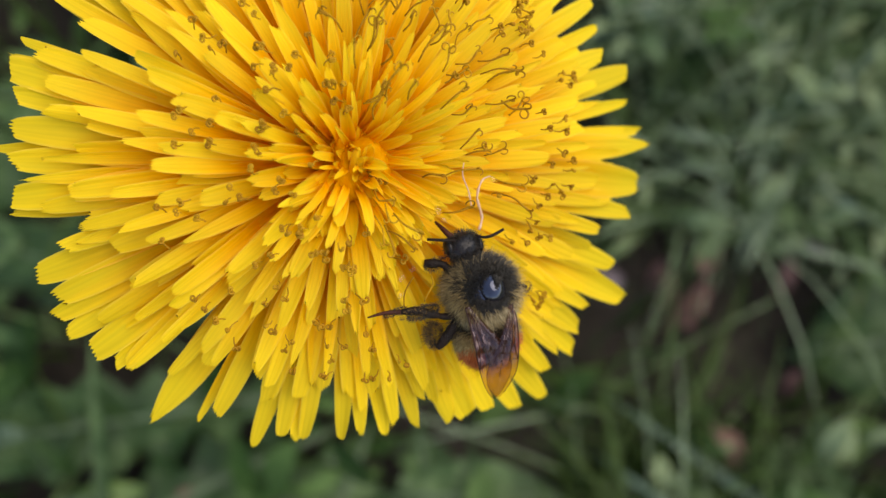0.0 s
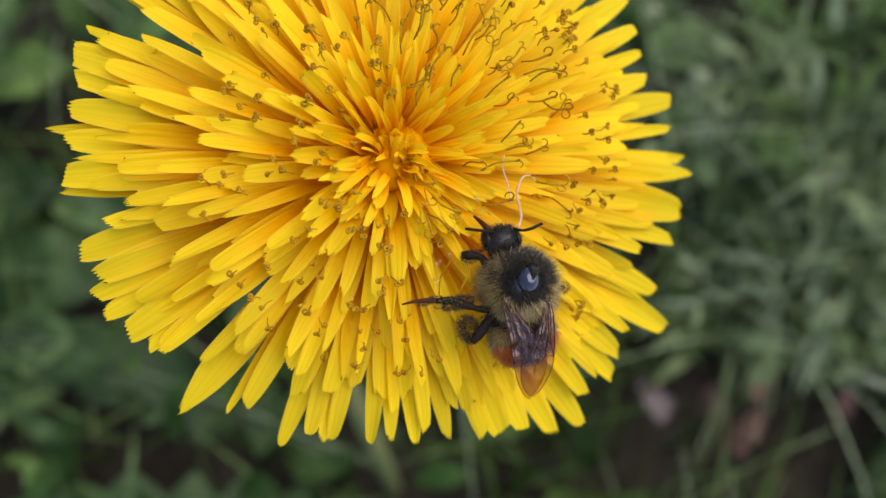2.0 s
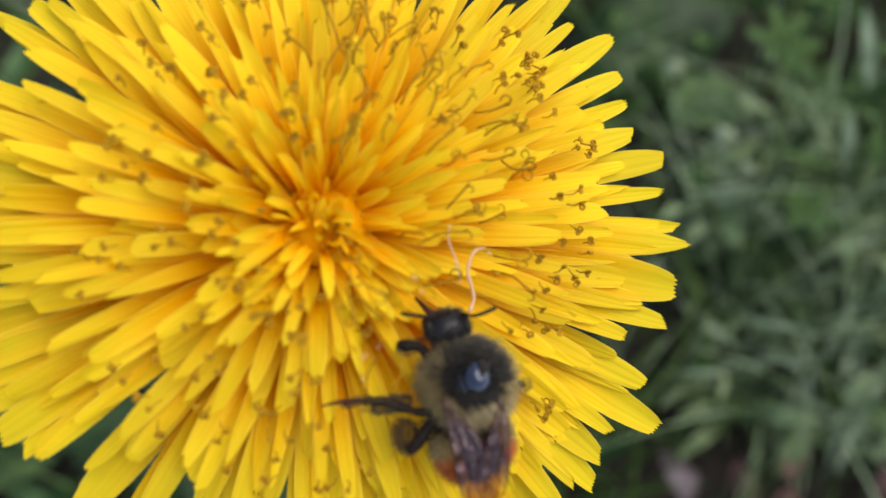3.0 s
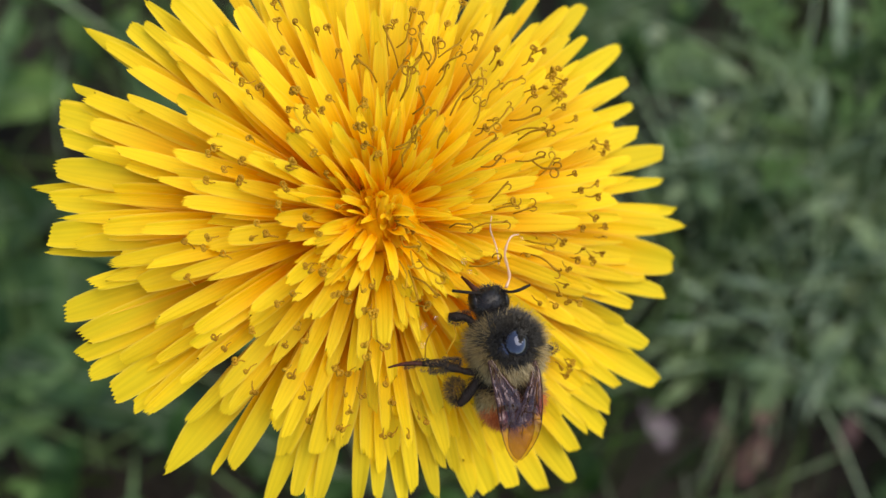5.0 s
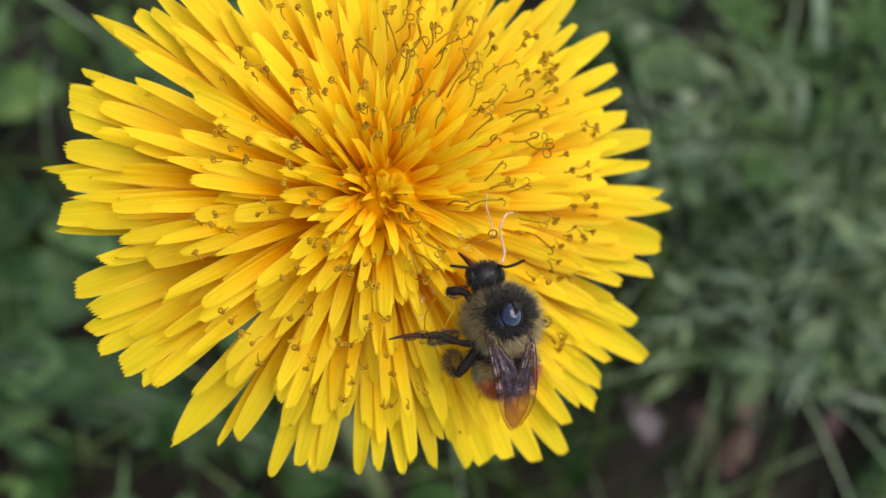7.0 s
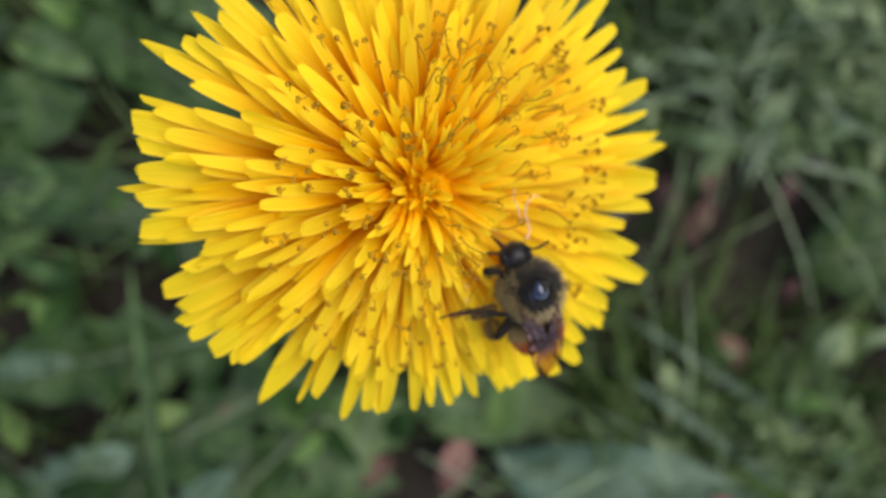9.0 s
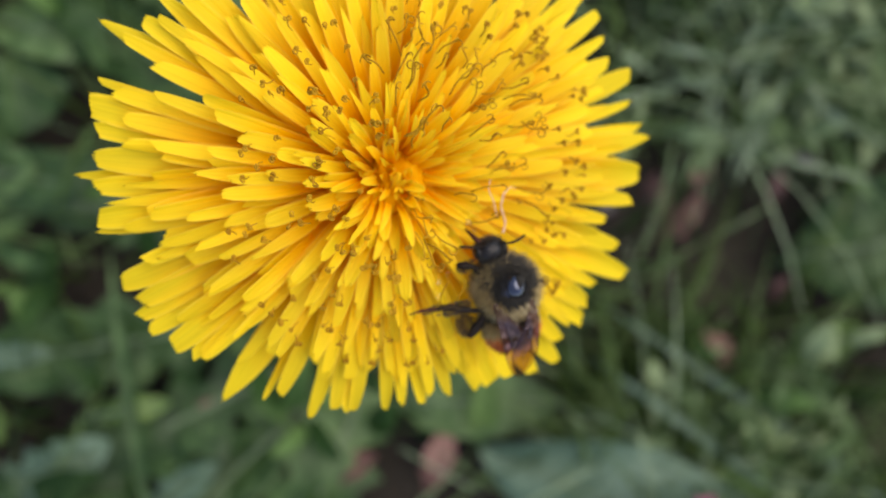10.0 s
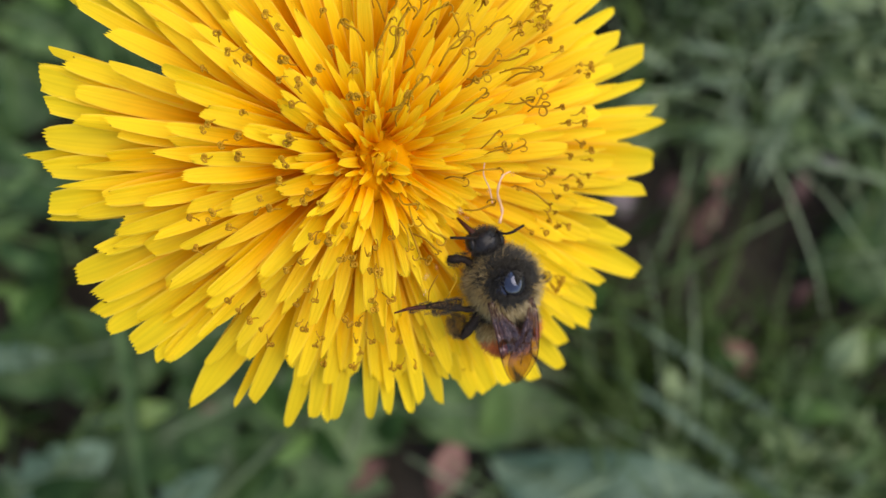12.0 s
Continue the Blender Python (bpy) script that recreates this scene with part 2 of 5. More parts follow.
M_WEED_DULL = material("weed_dull_green", [(0.036, 0.062, 0.020), (0.098, 0.152, 0.060), (0.21, 0.27, 0.135)], 0.6, 40, 0.3, spec=0.15, translucent=0.2, island=0.9)
M_RIB = material("leaf_rib", [(0.05, 0.085, 0.035), (0.09, 0.13, 0.06)], 0.45, 80, 0.2)
M_DEAD = material("dead_leaf", [(0.026, 0.009, 0.008), (0.080, 0.032, 0.024), (0.20, 0.100, 0.076)], 0.7, 60, 0.6, bump_dist=0.001, obj=0.35)
M_DEAD_GREY = material("grey_dead_leaf", [(0.022, 0.015, 0.016), (0.085, 0.064, 0.070), (0.19, 0.15, 0.165)], 0.7, 130, 0.6, bump_dist=0.001)
M_PINK = material("pink_petal", [(0.16, 0.025, 0.06), (0.32, 0.06, 0.13)], 0.5, 100, 0.2)
M_BUD = material("pale_bud", [(0.15, 0.19, 0.10), (0.30, 0.34, 0.20)], 0.6, 150, 0.3)
M_CHITIN = material("black_chitin", [(0.006, 0.006, 0.008), (0.014, 0.013, 0.016)], 0.06, 700, 0.06, bump_dist=0.00005, spec=0.8, coat=0.6)
M_CHITIN.node_tree.nodes["Principled BSDF"].inputs["Specular Tint"].default_value = (0.60, 0.68, 1.0, 1)
M_REDDISH = material("reddish_chitin", [(0.028, 0.007, 0.004), (0.075, 0.020, 0.009)], 0.5, 800, 0.3, bump_dist=0.0001, spec=0.15)
M_CHITIN_DULL = material("dull_chitin", [(0.005, 0.0035, 0.003), (0.020, 0.012, 0.008)], 0.6, spec=0.12, scale=900, bump=0.6, bump_dist=0.0001)
M_EYE = material("eye_black", [(0.006, 0.005, 0.005), (0.014, 0.011, 0.010)], 0.3, 900, 0.2, bump_dist=0.00005, spec=0.25)
M_FUR_BLACK = material("black_fur", [(0.010, 0.009, 0.007), (0.035, 0.028, 0.018)], 0.6, 500, 0, island=0.4)
M_FUR_TAN = material("tan_fur", [(0.19, 0.125, 0.040), (0.38, 0.265, 0.095), (0.58, 0.44, 0.20)], 0.6, 500, 0, translucent=0.2, island=0.6)
M_FUR_CREAM = material("cream_fur", [(0.36, 0.27, 0.13), (0.58, 0.46, 0.25), (0.74, 0.62, 0.40)], 0.6, 500, 0, translucent=0.2, island=0.6)
M_FUR_ORANGE = material("orange_fur", [(0.40, 0.07, 0.012), (0.65, 0.16, 0.03), (0.75, 0.30, 0.08)], 0.6, 500, 0, translucent=0.2, island=0.5)
M_WING = wing_material()
M_VEIN = material("wing_vein", [(0.022, 0.010, 0.007), (0.05, 0.022, 0.014)], 0.7, 800, 0, spec=0.1)
M_SYRUP = clear_material("clear_syrup", (1.0, 0.985, 0.94), 1.40, 0.06, 0.985, (0.5, 0.4, 0.2), 0.97, 0.025)
# pale pinkish colour that stands for the highlights on the clear syrup
M_SYRUP_HIGHLIGHT = material("syrup_highlight", [(0.80, 0.56, 0.36), (0.88, 0.68, 0.50)], 0.12, 600, 0.2, bump_dist=0.0001, coat=0.4, translucent=0.5)
M_POLLEN = material("pollen", [(0.11, 0.057, 0.011), (0.30, 0.175, 0.032)], 0.8, 900, 0.4, bump_dist=0.0001)


# ---- mesh helpers ----
def part(name, bm, mat, parent=None, label="", smooth=True):
    me = bpy.data.meshes.new(name)
    bm.to_mesh(me)
    bm.free()
    me.materials.append(mat)
    if smooth:
        me.polygons.foreach_set("use_smooth", [True] * len(me.polygons))
    ob = new(name, me)
    ob.parent = parent
    if label:
        tagged(ob, label)
    return ob


def mesh_from(name, verts, faces, mat, uvs=None, smooth=True):
    me = bpy.data.meshes.new(name)
    me.from_pydata(verts, [], faces)
    me.materials.append(mat)
    if uvs is not None:
        layer = me.uv_layers.new(name="UVMap")
        idx = np.zeros(len(me.loops), int)
        me.loops.foreach_get("vertex_index", idx)
        layer.data.foreach_set("uv", np.asarray(uvs, float)[idx].ravel())
    if smooth:
        me.polygons.foreach_set("use_smooth", [True] * len(me.polygons))
    return me


def empty(name, m=None):
    ob = new(name)
    ob.empty_display_size = 0.01
    if m is not None:
        ob.matrix_world = m
    return ob


def tube(bm, points, radii, sides=6):
    """A round tapering tube along points, closed at both ends."""
    pts = [Vector(p) for p in points]
    rings = []
    side = None
    for i, p in enumerate(pts):
        d = (pts[min(i + 1, len(pts) - 1)] - pts[max(i - 1, 0)])
        d = d.normalized() if d.length > 0 else Vector((0, 0, 1))
        if side is None:
            side = d.orthogonal().normalized()
        side = (side - d * side.dot(d)).normalized()
        other = d.cross(side)
        r = radii[i] if hasattr(radii, "__len__") else radii
        rings.append([bm.verts.new(p + (side * math.cos(2 * math.pi * k / sides) + other * math.sin(2 * math.pi * k / sides)) * r) for k in range(sides)])
    for a, b in zip(rings, rings[1:]):
        for k in range(sides):
            bm.faces.new((a[k], a[(k + 1) % sides], b[(k + 1) % sides], b[k]))
    bm.faces.new(rings[0][::-1])
    bm.faces.new(rings[-1])
    return bm


def bezier(p0, p1, p2, p3, n):
    out = []
    for i in range(n + 1):
        t = i / n
        out.append(p0 * (1 - t) ** 3 + p1 * 3 * t * (1 - t) ** 2 + p2 * 3 * t * t * (1 - t) + p3 * t ** 3)
    return out


def smooth_line(points, n):
    """n + 1 points on a Catmull-Rom line through points."""
    p = [Vector(q) for q in points]
    p = [p[0] * 2 - p[1]] + p + [p[-1] * 2 - p[-2]]
    out = []
    for i in range(n + 1):
        s = i / n * (len(p) - 3)
        k = min(int(s), len(p) - 4)
        t = s - k
        a, b, c, d = p[k:k + 4]
        out.append(0.5 * ((2 * b) + (c - a) * t + (2 * a - 5 * b + 4 * c - d) * t * t + (3 * b - a - 3 * c + d) * t ** 3))
    return out


def blob(bm, centre, radii, rough=0.0, seg=24, rings=16, seed=0.0):
    made = bmesh.ops.create_uvsphere(bm, u_segments=seg, v_segments=rings, radius=1.0)["verts"]
    for v in made:
        k = 1 + rough * noise.noise(v.co * 2.3 + Vector((seed, 0, 0)))
        v.co = Vector((v.co.x * radii[0] * k, v.co.y * radii[1] * k, v.co.z * radii[2] * k)) + Vector(centre)
    return bm


# ---- ground: one sheet, finely bumpy under the flower and wide beyond ----
def ground():
    line = sorted({round(s * v, 4) for s in (-1, 1) for v in [i * 0.012 for i in range(36)] + [0.5, 0.65, 0.9, 1.4, 2.5, 5, 12, 30, 80, 200]})
    n = len(line)
    verts = []
    for y in line:
        for x in line:
            near = max(0.0, 1 - math.hypot(x, y) / 1.2)
            verts.append((x, y, near * (0.006 * noise.noise(Vector((x, y, 0)) * 22) + 0.004 * noise.noise(Vector((x, y, 3)) * 70))))
    faces = [(j * n + i, j * n + i + 1, (j + 1) * n + i + 1, (j + 1) * n + i) for j in range(n - 1) for i in range(n - 1)]
    ob = new("ground", mesh_from("ground", verts, faces, M_GROUND))
    return tagged(ob, "dark brown garden soil under grass and weeds", "ground", kind="structure")


ground()


# ---- grass, joined: nobody could count the blades ----
BARE = ((0.012, -0.0445), (0.0955, -0.0023), (-0.0125, -0.0503), (-0.0557, -0.0378), (-0.033, -0.0588))


def litter(x, y):
    """Where dead leaves cover the soil."""
    if any(math.hypot(x - a, y - b) < 0.011 for a, b in BARE):
        return True
    return ((x - 0.097) / 0.062) ** 2 + ((y - 0.034) / 0.032) ** 2 < 1


def grass(name, count, reach, mat, height, width, seed, label, flat=0.5, centre=(0.02, 0.05), inner=0.0):
    rnd = random.Random(seed)
    verts, faces = [], []
    for _ in range(count):
        a, d = rnd.uniform(0, 2 * math.pi), reach * math.sqrt(rnd.random())
        if d < inner:
            continue
        x, y = centre[0] + d * math.cos(a), centre[1] + d * math.sin(a)
        thick = noise.noise(Vector((x, y, seed)) * 14)
        if thick < (-0.05 if x > 0 else -0.22) or (x < 0.0 and rnd.random() < 0.6) or (litter(x, y) and rnd.random() < (0.95 if width < 0.001 else 0.82)):
            continue
        h, w = height * rnd.uniform(0.5, 1.3), width * rnd.uniform(0.6, 1.3)
        yaw, lean = rnd.uniform(0, 2 * math.pi), rnd.uniform(0.15, 1.0) * flat
        out, side = Vector((math.cos(yaw), math.sin(yaw), 0)), Vector((-math.sin(yaw), math.cos(yaw), 0))
        base = len(verts)
        p, e = Vector((x, y, -0.003)), math.pi / 2 - lean * 0.5
        for i in range(6):
            t = i / 5
            ww = w * (1 - t ** 2.2) * 0.5 + 0.0001
            keel = Vector((0, 0, 0.25 * ww))
            verts += [tuple(p - side * ww + keel), tuple(p), tuple(p + side * ww + keel)]
            p = p + (out * math.cos(e) + Vector((0, 0, math.sin(e)))) * h / 5
            e -= lean * rnd.uniform(0.25, 0.6)
            if p.z < 0.004:
                p.z, e = 0.004, max(e, 0.0)
        for i in range(5):
            k = base + 3 * i
            faces += [(k, k + 1, k + 4, k + 3), (k + 1, k + 2, k + 5, k + 4)]
    ob = new(name, mesh_from(name, verts, faces, mat))
    return tagged(ob, label, "grass", kind="stuff")


grass("grass", 10000, 0.42, M_GRASS, 0.060, 0.0016, 3, "short dark green lawn grass on damp soil", 0.75)
grass("fine_grass", 1500, 0.36, M_GRASS_FINE, 0.08, 0.0008, 8, "thin pale grey-green grass blades among weeds", 1.0)
grass("hay_grass", 620, 0.066, M_GRASS_FINE, 0.085, 0.00055, 15, "thin pale bent grass blades in a loose tangle", 0.75, (0.100, 0.098))
grass("pale_tangle", 700, 0.050, M_GRASS_FINE, 0.07, 0.0007, 19, "thin grey-green grass blades tangled over weeds", 0.8, (0.122, -0.044))
grass("mid_tangle", 760, 0.052, M_GRASS, 0.06, 0.0013, 23, "fine dull green grass blades over the soil", 1.1, (0.078, -0.022))
grass("far_grass", 14000, 2.6, M_GRASS, 0.11, 0.008, 5, "dark green grass round the weed patch", 0.8, inner=0.34)


# ---- leaves in the grass ----
def leaf_mesh(name, length, width, mat, lobes=0, depth=0.5, arch=0.15, wave=0.06, seed=0, tip=0.6, cup=0.15):
    """A leaf from its stalk at the origin along +x, arched upwards, with toothed or smooth edges."""
    rnd = random.Random(seed)
    rows, cols = 36, 6
    verts, faces = [], []
    for i in range(rows + 1):
        t = i / rows
        w = width * 0.5 * max(0.02, math.sin(math.pi * min(1, t ** (1.1 - 0.4 * tip + 0.3))) ** 0.7 if t > 0 else 0.05)
        w *= 0.25 + 0.75 * min(1, t / 0.25)
        z = arch * length * math.sin(math.pi * (t ** 0.8)) * 0.7
        for j in range(cols + 1):
            u = 2 * j / cols - 1
            ww = w
            back = 0.0
            if lobes:
                ph = (t * lobes + (0.17 if u > 0 else 0)) % 1.0
                cut = 1 - depth * (1 - ph) ** 0.8 * min(1, 1.6 * (1 - t)) * abs(u) ** 0.5
                ww = w * cut
                back = -0.05 * length * ph * abs(u) * min(1, 2 * (1 - t))
            y = u * ww
            rz = wave * width * noise.noise(Vector((t * 5, u * 1.6, seed * 7.1))) + cup * abs(u) ** 1.5 * ww
            verts.append((t * length + back, y, z + rz))
    for i in range(rows):
        for j in range(cols):
            a = i * (cols + 1) + j
            faces.append((a, a + 1, a + cols + 2, a + cols + 1))
    return mesh_from(name, verts, faces, mat)


def lay_leaf(kind, label, category, root, tip_at, width, mat, lobes=0, depth=0.5, arch=0.12, seed=0, rib=True, group="", roll=0, tipness=0.6):
    """A leaf from root to tip_at, with its rib."""
    a, b = Vector(root), Vector(tip_at)
    length = (b - a).length
    ob = empty(kind)
    d = (b - a).normalized()
    q = d.to_track_quat("X", "Z").to_matrix().to_4x4()
    ob.matrix_world = Matrix.Translation(a) @ q @ pose(0, 0, 0, roll, 0, 0)
    blade = new("blade", leaf_mesh("blade", length, width, mat, lobes, depth, arch, 0.14, seed, tipness))
    blade.parent = ob
    if rib:
        bm = bmesh.new()
        n = 14
        pts = [(t * length, 0, arch * length * math.sin(math.pi * (t ** 0.8)) * 0.7 + 0.0007) for t in [i / n * 0.95 for i in range(n + 1)]]
        tube(bm, pts, [0.0010 * (1.1 - i / n) + 0.0002 for i in range(n + 1)], 6)
        part("midrib", bm, M_RIB, ob, "pale green midrib")
    return tagged(ob, label, category, group)


def leaves():
    rosette = (
        ((-0.010, -0.008, 0.006), (-0.030, -0.092, 0.022), 0.036, 7), ((-0.020, 0.002, 0.006), (-0.135, -0.036, 0.025), 0.034, 8),
        ((-0.018, -0.010, 0.006), (-0.116, -0.076, 0.02), 0.038, 8), ((-0.020, 0.010, 0.006), (-0.145, 0.028, 0.022), 0.032, 8),
        ((-0.018, 0.020, 0.006), (-0.135, 0.092, 0.02), 0.034, 8), ((0.004, -0.006, 0.006), (0.012, -0.034, 0.02), 0.020, 4),
        ((-0.012, -0.012, 0.006), (-0.078, -0.092, 0.018), 0.036, 7), ((0.002, 0.025, 0.006), (-0.060, 0.165, 0.02), 0.034, 8),
        ((-0.010, 0.022, 0.006), (-0.150, 0.150, 0.02), 0.034, 8))
    for i, (a, b, w, lobes) in enumerate(rosette):
        lay_leaf("dandelion_leaf", "green dandelion leaf with toothed lobes spreading over soil", "leaf", a, b, w, M_LEAF, lobes, 0.72, 0.10, i + 1, group="dandelion rosette", roll=(i * 37) % 30 - 15)
    broad = (
        ((0.135, -0.060, 0.012), (0.024, -0.037, 0.032), 0.040, M_LEAF_GREY), ((-0.006, -0.030, 0.012), (0.048, -0.022, 0.02), 0.022, M_LEAF),
        ((0.112, 0.030, 0.008), (0.172, 0.050, 0.018), 0.042, M_LEAF), ((0.106, -0.022, 0.01), (0.121, 0.004, 0.024), 0.014, M_LEAF_LIGHT), ((0.124, -0.016, 0.01), (0.120, 0.014, 0.022), 0.013, M_LEAF),
        ((0.118, 0.000, 0.01), (0.136, 0.012, 0.026), 0.012, M_LEAF_LIGHT),
        ((-0.004, 0.170, 0.012), (0.052, 0.204, 0.024), 0.036, M_LEAF), ((0.034, 0.123, 0.01), (0.088, 0.132, 0.024), 0.021, M_LEAF_GREY),
        ((-0.150, 0.020, 0.012), (-0.118, 0.028, 0.024), 0.022, M_LEAF), ((0.120, 0.075, 0.01), (0.160, 0.100, 0.02), 0.026, M_LEAF), ((0.046, 0.132, 0.012), (0.082, 0.138, 0.024), 0.011, M_LEAF_GREY), ((0.064, 0.176, 0.01), (0.036, 0.150, 0.03), 0.024, M_LEAF),
        ((-0.195, 0.055, 0.01), (-0.140, 0.078, 0.024), 0.028, M_LEAF), ((-0.205, 0.100, 0.01), (-0.150, 0.118, 0.022), 0.026, M_LEAF_LIGHT),
        ((-0.160, -0.002, 0.01), (-0.118, 0.016, 0.022), 0.024, M_LEAF), ((-0.165, 0.040, 0.012), (-0.112, 0.056, 0.022), 0.026, M_LEAF), ((-0.150, 0.075, 0.012), (-0.104, 0.066, 0.022), 0.020, M_LEAF),
        # next four: pale highlights on the leaves here, put in as small pale leaves
        ((-0.136, -0.032, 0.020), (-0.102, -0.026, 0.030), 0.009, M_LEAF_GREY), ((-0.118, -0.070, 0.018), (-0.082, -0.050, 0.030), 0.020, M_LEAF_GREY), ((-0.074, -0.074, 0.018), (-0.050, -0.052, 0.028), 0.012, M_LEAF_GREY),
        ((-0.092, -0.044, 0.022), (-0.066, -0.036, 0.032), 0.009, M_LEAF_LIGHT), ((-0.134, -0.062, 0.014), (-0.106, -0.072, 0.026), 0.020, M_LEAF), ((-0.100, -0.084, 0.014), (-0.076, -0.066, 0.026), 0.016, M_LEAF))
    for i, (a, b, w, m) in enumerate(broad):
        words = {M_LEAF_GREY: "broad dull grey-green weed leaf lying over grass", M_LEAF_LIGHT: "crumpled light green weed leaf in grass", M_LEAF: "broad dark green weed leaf among grass"}[m]
        lay_leaf("weed_leaf", words, "leaf", a, b, w, m, 5 if a[0] < -0.07 and a[1] < 0 else 0, 0.62, 0.12, 20 + i, group="broad weed leaves", roll=(i * 53) % 40 - 20)
    long_blades = (((0.048, 0.014, 0.018), (0.165, -0.048, 0.026), 0.0036, M_LEAF_GREY), ((-0.093, 0.014, 0.03), (-0.066, -0.075, 0.03), 0.0038, M_LEAF),
                   ((0.0858, 0.1900, 0.050), (0.0878, 0.1566, 0.052), 0.0040, M_GRASS_PALE), ((0.076, 0.060, 0.02), (0.108, 0.126, 0.03), 0.0025, M_GRASS_PALE),
                   ((0.045, 0.070, 0.02), (0.092, 0.085, 0.03), 0.0019, M_GRASS_PALE), ((-0.182, 0.165, 0.02), (-0.165, 0.075, 0.04), 0.0075, M_LEAF),
                   ((0.0621, 0.1325, 0.050), (0.0800, 0.1295, 0.052), 0.0022, M_LEAF_LIGHT), ((0.041, 0.122, 0.034), (0.066, 0.128, 0.040), 0.0016, M_GRASS_PALE),
                   ((0.076, 0.129, 0.030), (0.088, 0.121, 0.040), 0.0031, M_GRASS_PALE), ((0.0849, 0.1330, 0.044), (0.0826, 0.1470, 0.054), 0.0034, M_GRASS_PALE),
                   ((0.0929, 0.1330, 0.044), (0.0907, 0.1474, 0.052), 0.0034, M_LEAF_LIGHT), ((0.0966, 0.1380, 0.042), (0.1001, 0.1492, 0.052), 0.0034, M_LEAF_LIGHT),
                   ((0.060, 0.089, 0.030), (0.084, 0.085, 0.038), 0.0024, M_GRASS_PALE), ((0.084, 0.106, 0.030), (0.098, 0.121, 0.038), 0.0026, M_GRASS_PALE),
                   ((0.066, 0.082, 0.030), (0.082, 0.075, 0.036), 0.0025, M_GRASS_PALE), ((0.100, 0.108, 0.030), (0.120, 0.104, 0.038), 0.0019, M_GRASS_PALE),
                   ((0.044, 0.069, 0.030), (0.060, 0.070, 0.036), 0.0017, M_GRASS_PALE), ((0.090, 0.046, 0.020), (0.096, 0.094, 0.040), 0.0020, M_GRASS_PALE),
                   ((0.083, 0.053, 0.028), (0.082, 0.076, 0.036), 0.0014, M_GRASS_PALE), ((0.103, 0.091, 0.032), (0.118, 0.071, 0.034), 0.0019, M_GRASS_PALE),
                   ((0.108, 0.124, 0.032), (0.119, 0.106, 0.036), 0.0020, M_GRASS_PALE), ((0.098, 0.060, 0.028), (0.132, 0.055, 0.034), 0.0019, M_GRASS_PALE),
                   ((0.104, 0.081, 0.030), (0.131, 0.066, 0.036), 0.0030, M_LEAF_GREY), ((0.068, 0.078, 0.030), (0.050, 0.084, 0.036), 0.0016, M_GRASS_PALE),
                   ((0.076, 0.101, 0.030), (0.092, 0.106, 0.036), 0.0016, M_GRASS_PALE), ((-0.130, 0.004, 0.026), (-0.106, -0.003, 0.036), 0.0060, M_LEAF),
                   ((0.052, -0.006, 0.026), (0.112, -0.040, 0.034), 0.0030, M_LEAF_GREY), ((0.040, -0.018, 0.026), (0.098, -0.056, 0.034), 0.0021, M_GRASS_PALE),
                   ((0.030, -0.030, 0.02), (0.120, -0.050, 0.03), 0.0025, M_GRASS_PALE), ((0.0940, 0.0927, 0.034), (0.0890, 0.0723, 0.040), 0.0024, M_GRASS_PALE),
                   ((0.0776, 0.1231, 0.034), (0.0825, 0.1165, 0.040), 0.0040, M_GRASS_PALE), ((0.0971, 0.0721, 0.034), (0.0891, 0.0476, 0.040), 0.0018, M_GRASS_PALE),
                   ((0.1042, 0.0892, 0.034), (0.0943, 0.0615, 0.040), 0.0020, M_GRASS_PALE), ((0.0997, 0.1041, 0.034), (0.1127, 0.0980, 0.040), 0.0022, M_GRASS_PALE),
                   ((0.0500, 0.1213, 0.034), (0.0603, 0.1226, 0.040), 0.0034, M_GRASS_PALE))
    for i, (a, b, w, m) in enumerate(long_blades):
        words = {M_GRASS_PALE: "long pale grass blade bent over the lawn", M_LEAF_GREY: "long grey-green grass blade lying across weeds", M_LEAF_LIGHT: "narrow light green leaf blade among weeds"}.get(m, "long green grass blade bent over weeds")
        lay_leaf("grass_blade", words, "grass blade", a, b, w, m, 0, 0.5, 0.06, 40 + i, rib=False, group="long grass blades", tipness=0.1)
    dead = (((0.072, 0.044), 0.018, 100), ((0.0955, -0.002), 0.018, 130), ((0.013, -0.044), 0.021, 80), ((-0.056, -0.037), 0.016, 200), ((-0.012, -0.051), 0.019, 40), ((-0.033, -0.058), 0.014, 10),
            ((0.107, 0.053), 0.013, 75), ((0.132, 0.091), 0.016, 10), ((0.109, 0.094), 0.012, 160), ((0.052, 0.044), 0.016, 300), ((0.078, 0.040), 0.020, 50),
            ((0.118, 0.064), 0.014, 220), ((0.084, 0.056), 0.014, 250), ((0.134, 0.050), 0.014, 170), ((0.113, 0.021), 0.009, 75), ((0.071, 0.043), 0.015, 95), ((0.092, -0.006), 0.012, 20))
    for i, ((x, y), size, yaw) in enumerate(dead):
        a = radians(yaw)
        root, end = Vector((x - math.cos(a) * size / 2, y - math.sin(a) * size / 2, 0.012)), Vector((x + math.cos(a) * size / 2, y + math.sin(a) * size / 2, 0.02))
        lay_leaf("dead_leaf", "faded grey-lilac dead leaf on the soil" if i in (9, 11) else "curled dry brown dead leaf on the soil", "dead leaf", root, end, size * (0.85 if i in (9, 11) else 0.55), M_DEAD_GREY if i in (9, 11) else M_DEAD, 4, 0.45, 0.26, 60 + i, rib=False, group="dead leaves", roll=(i * 71) % 90 - 45)


leaves()


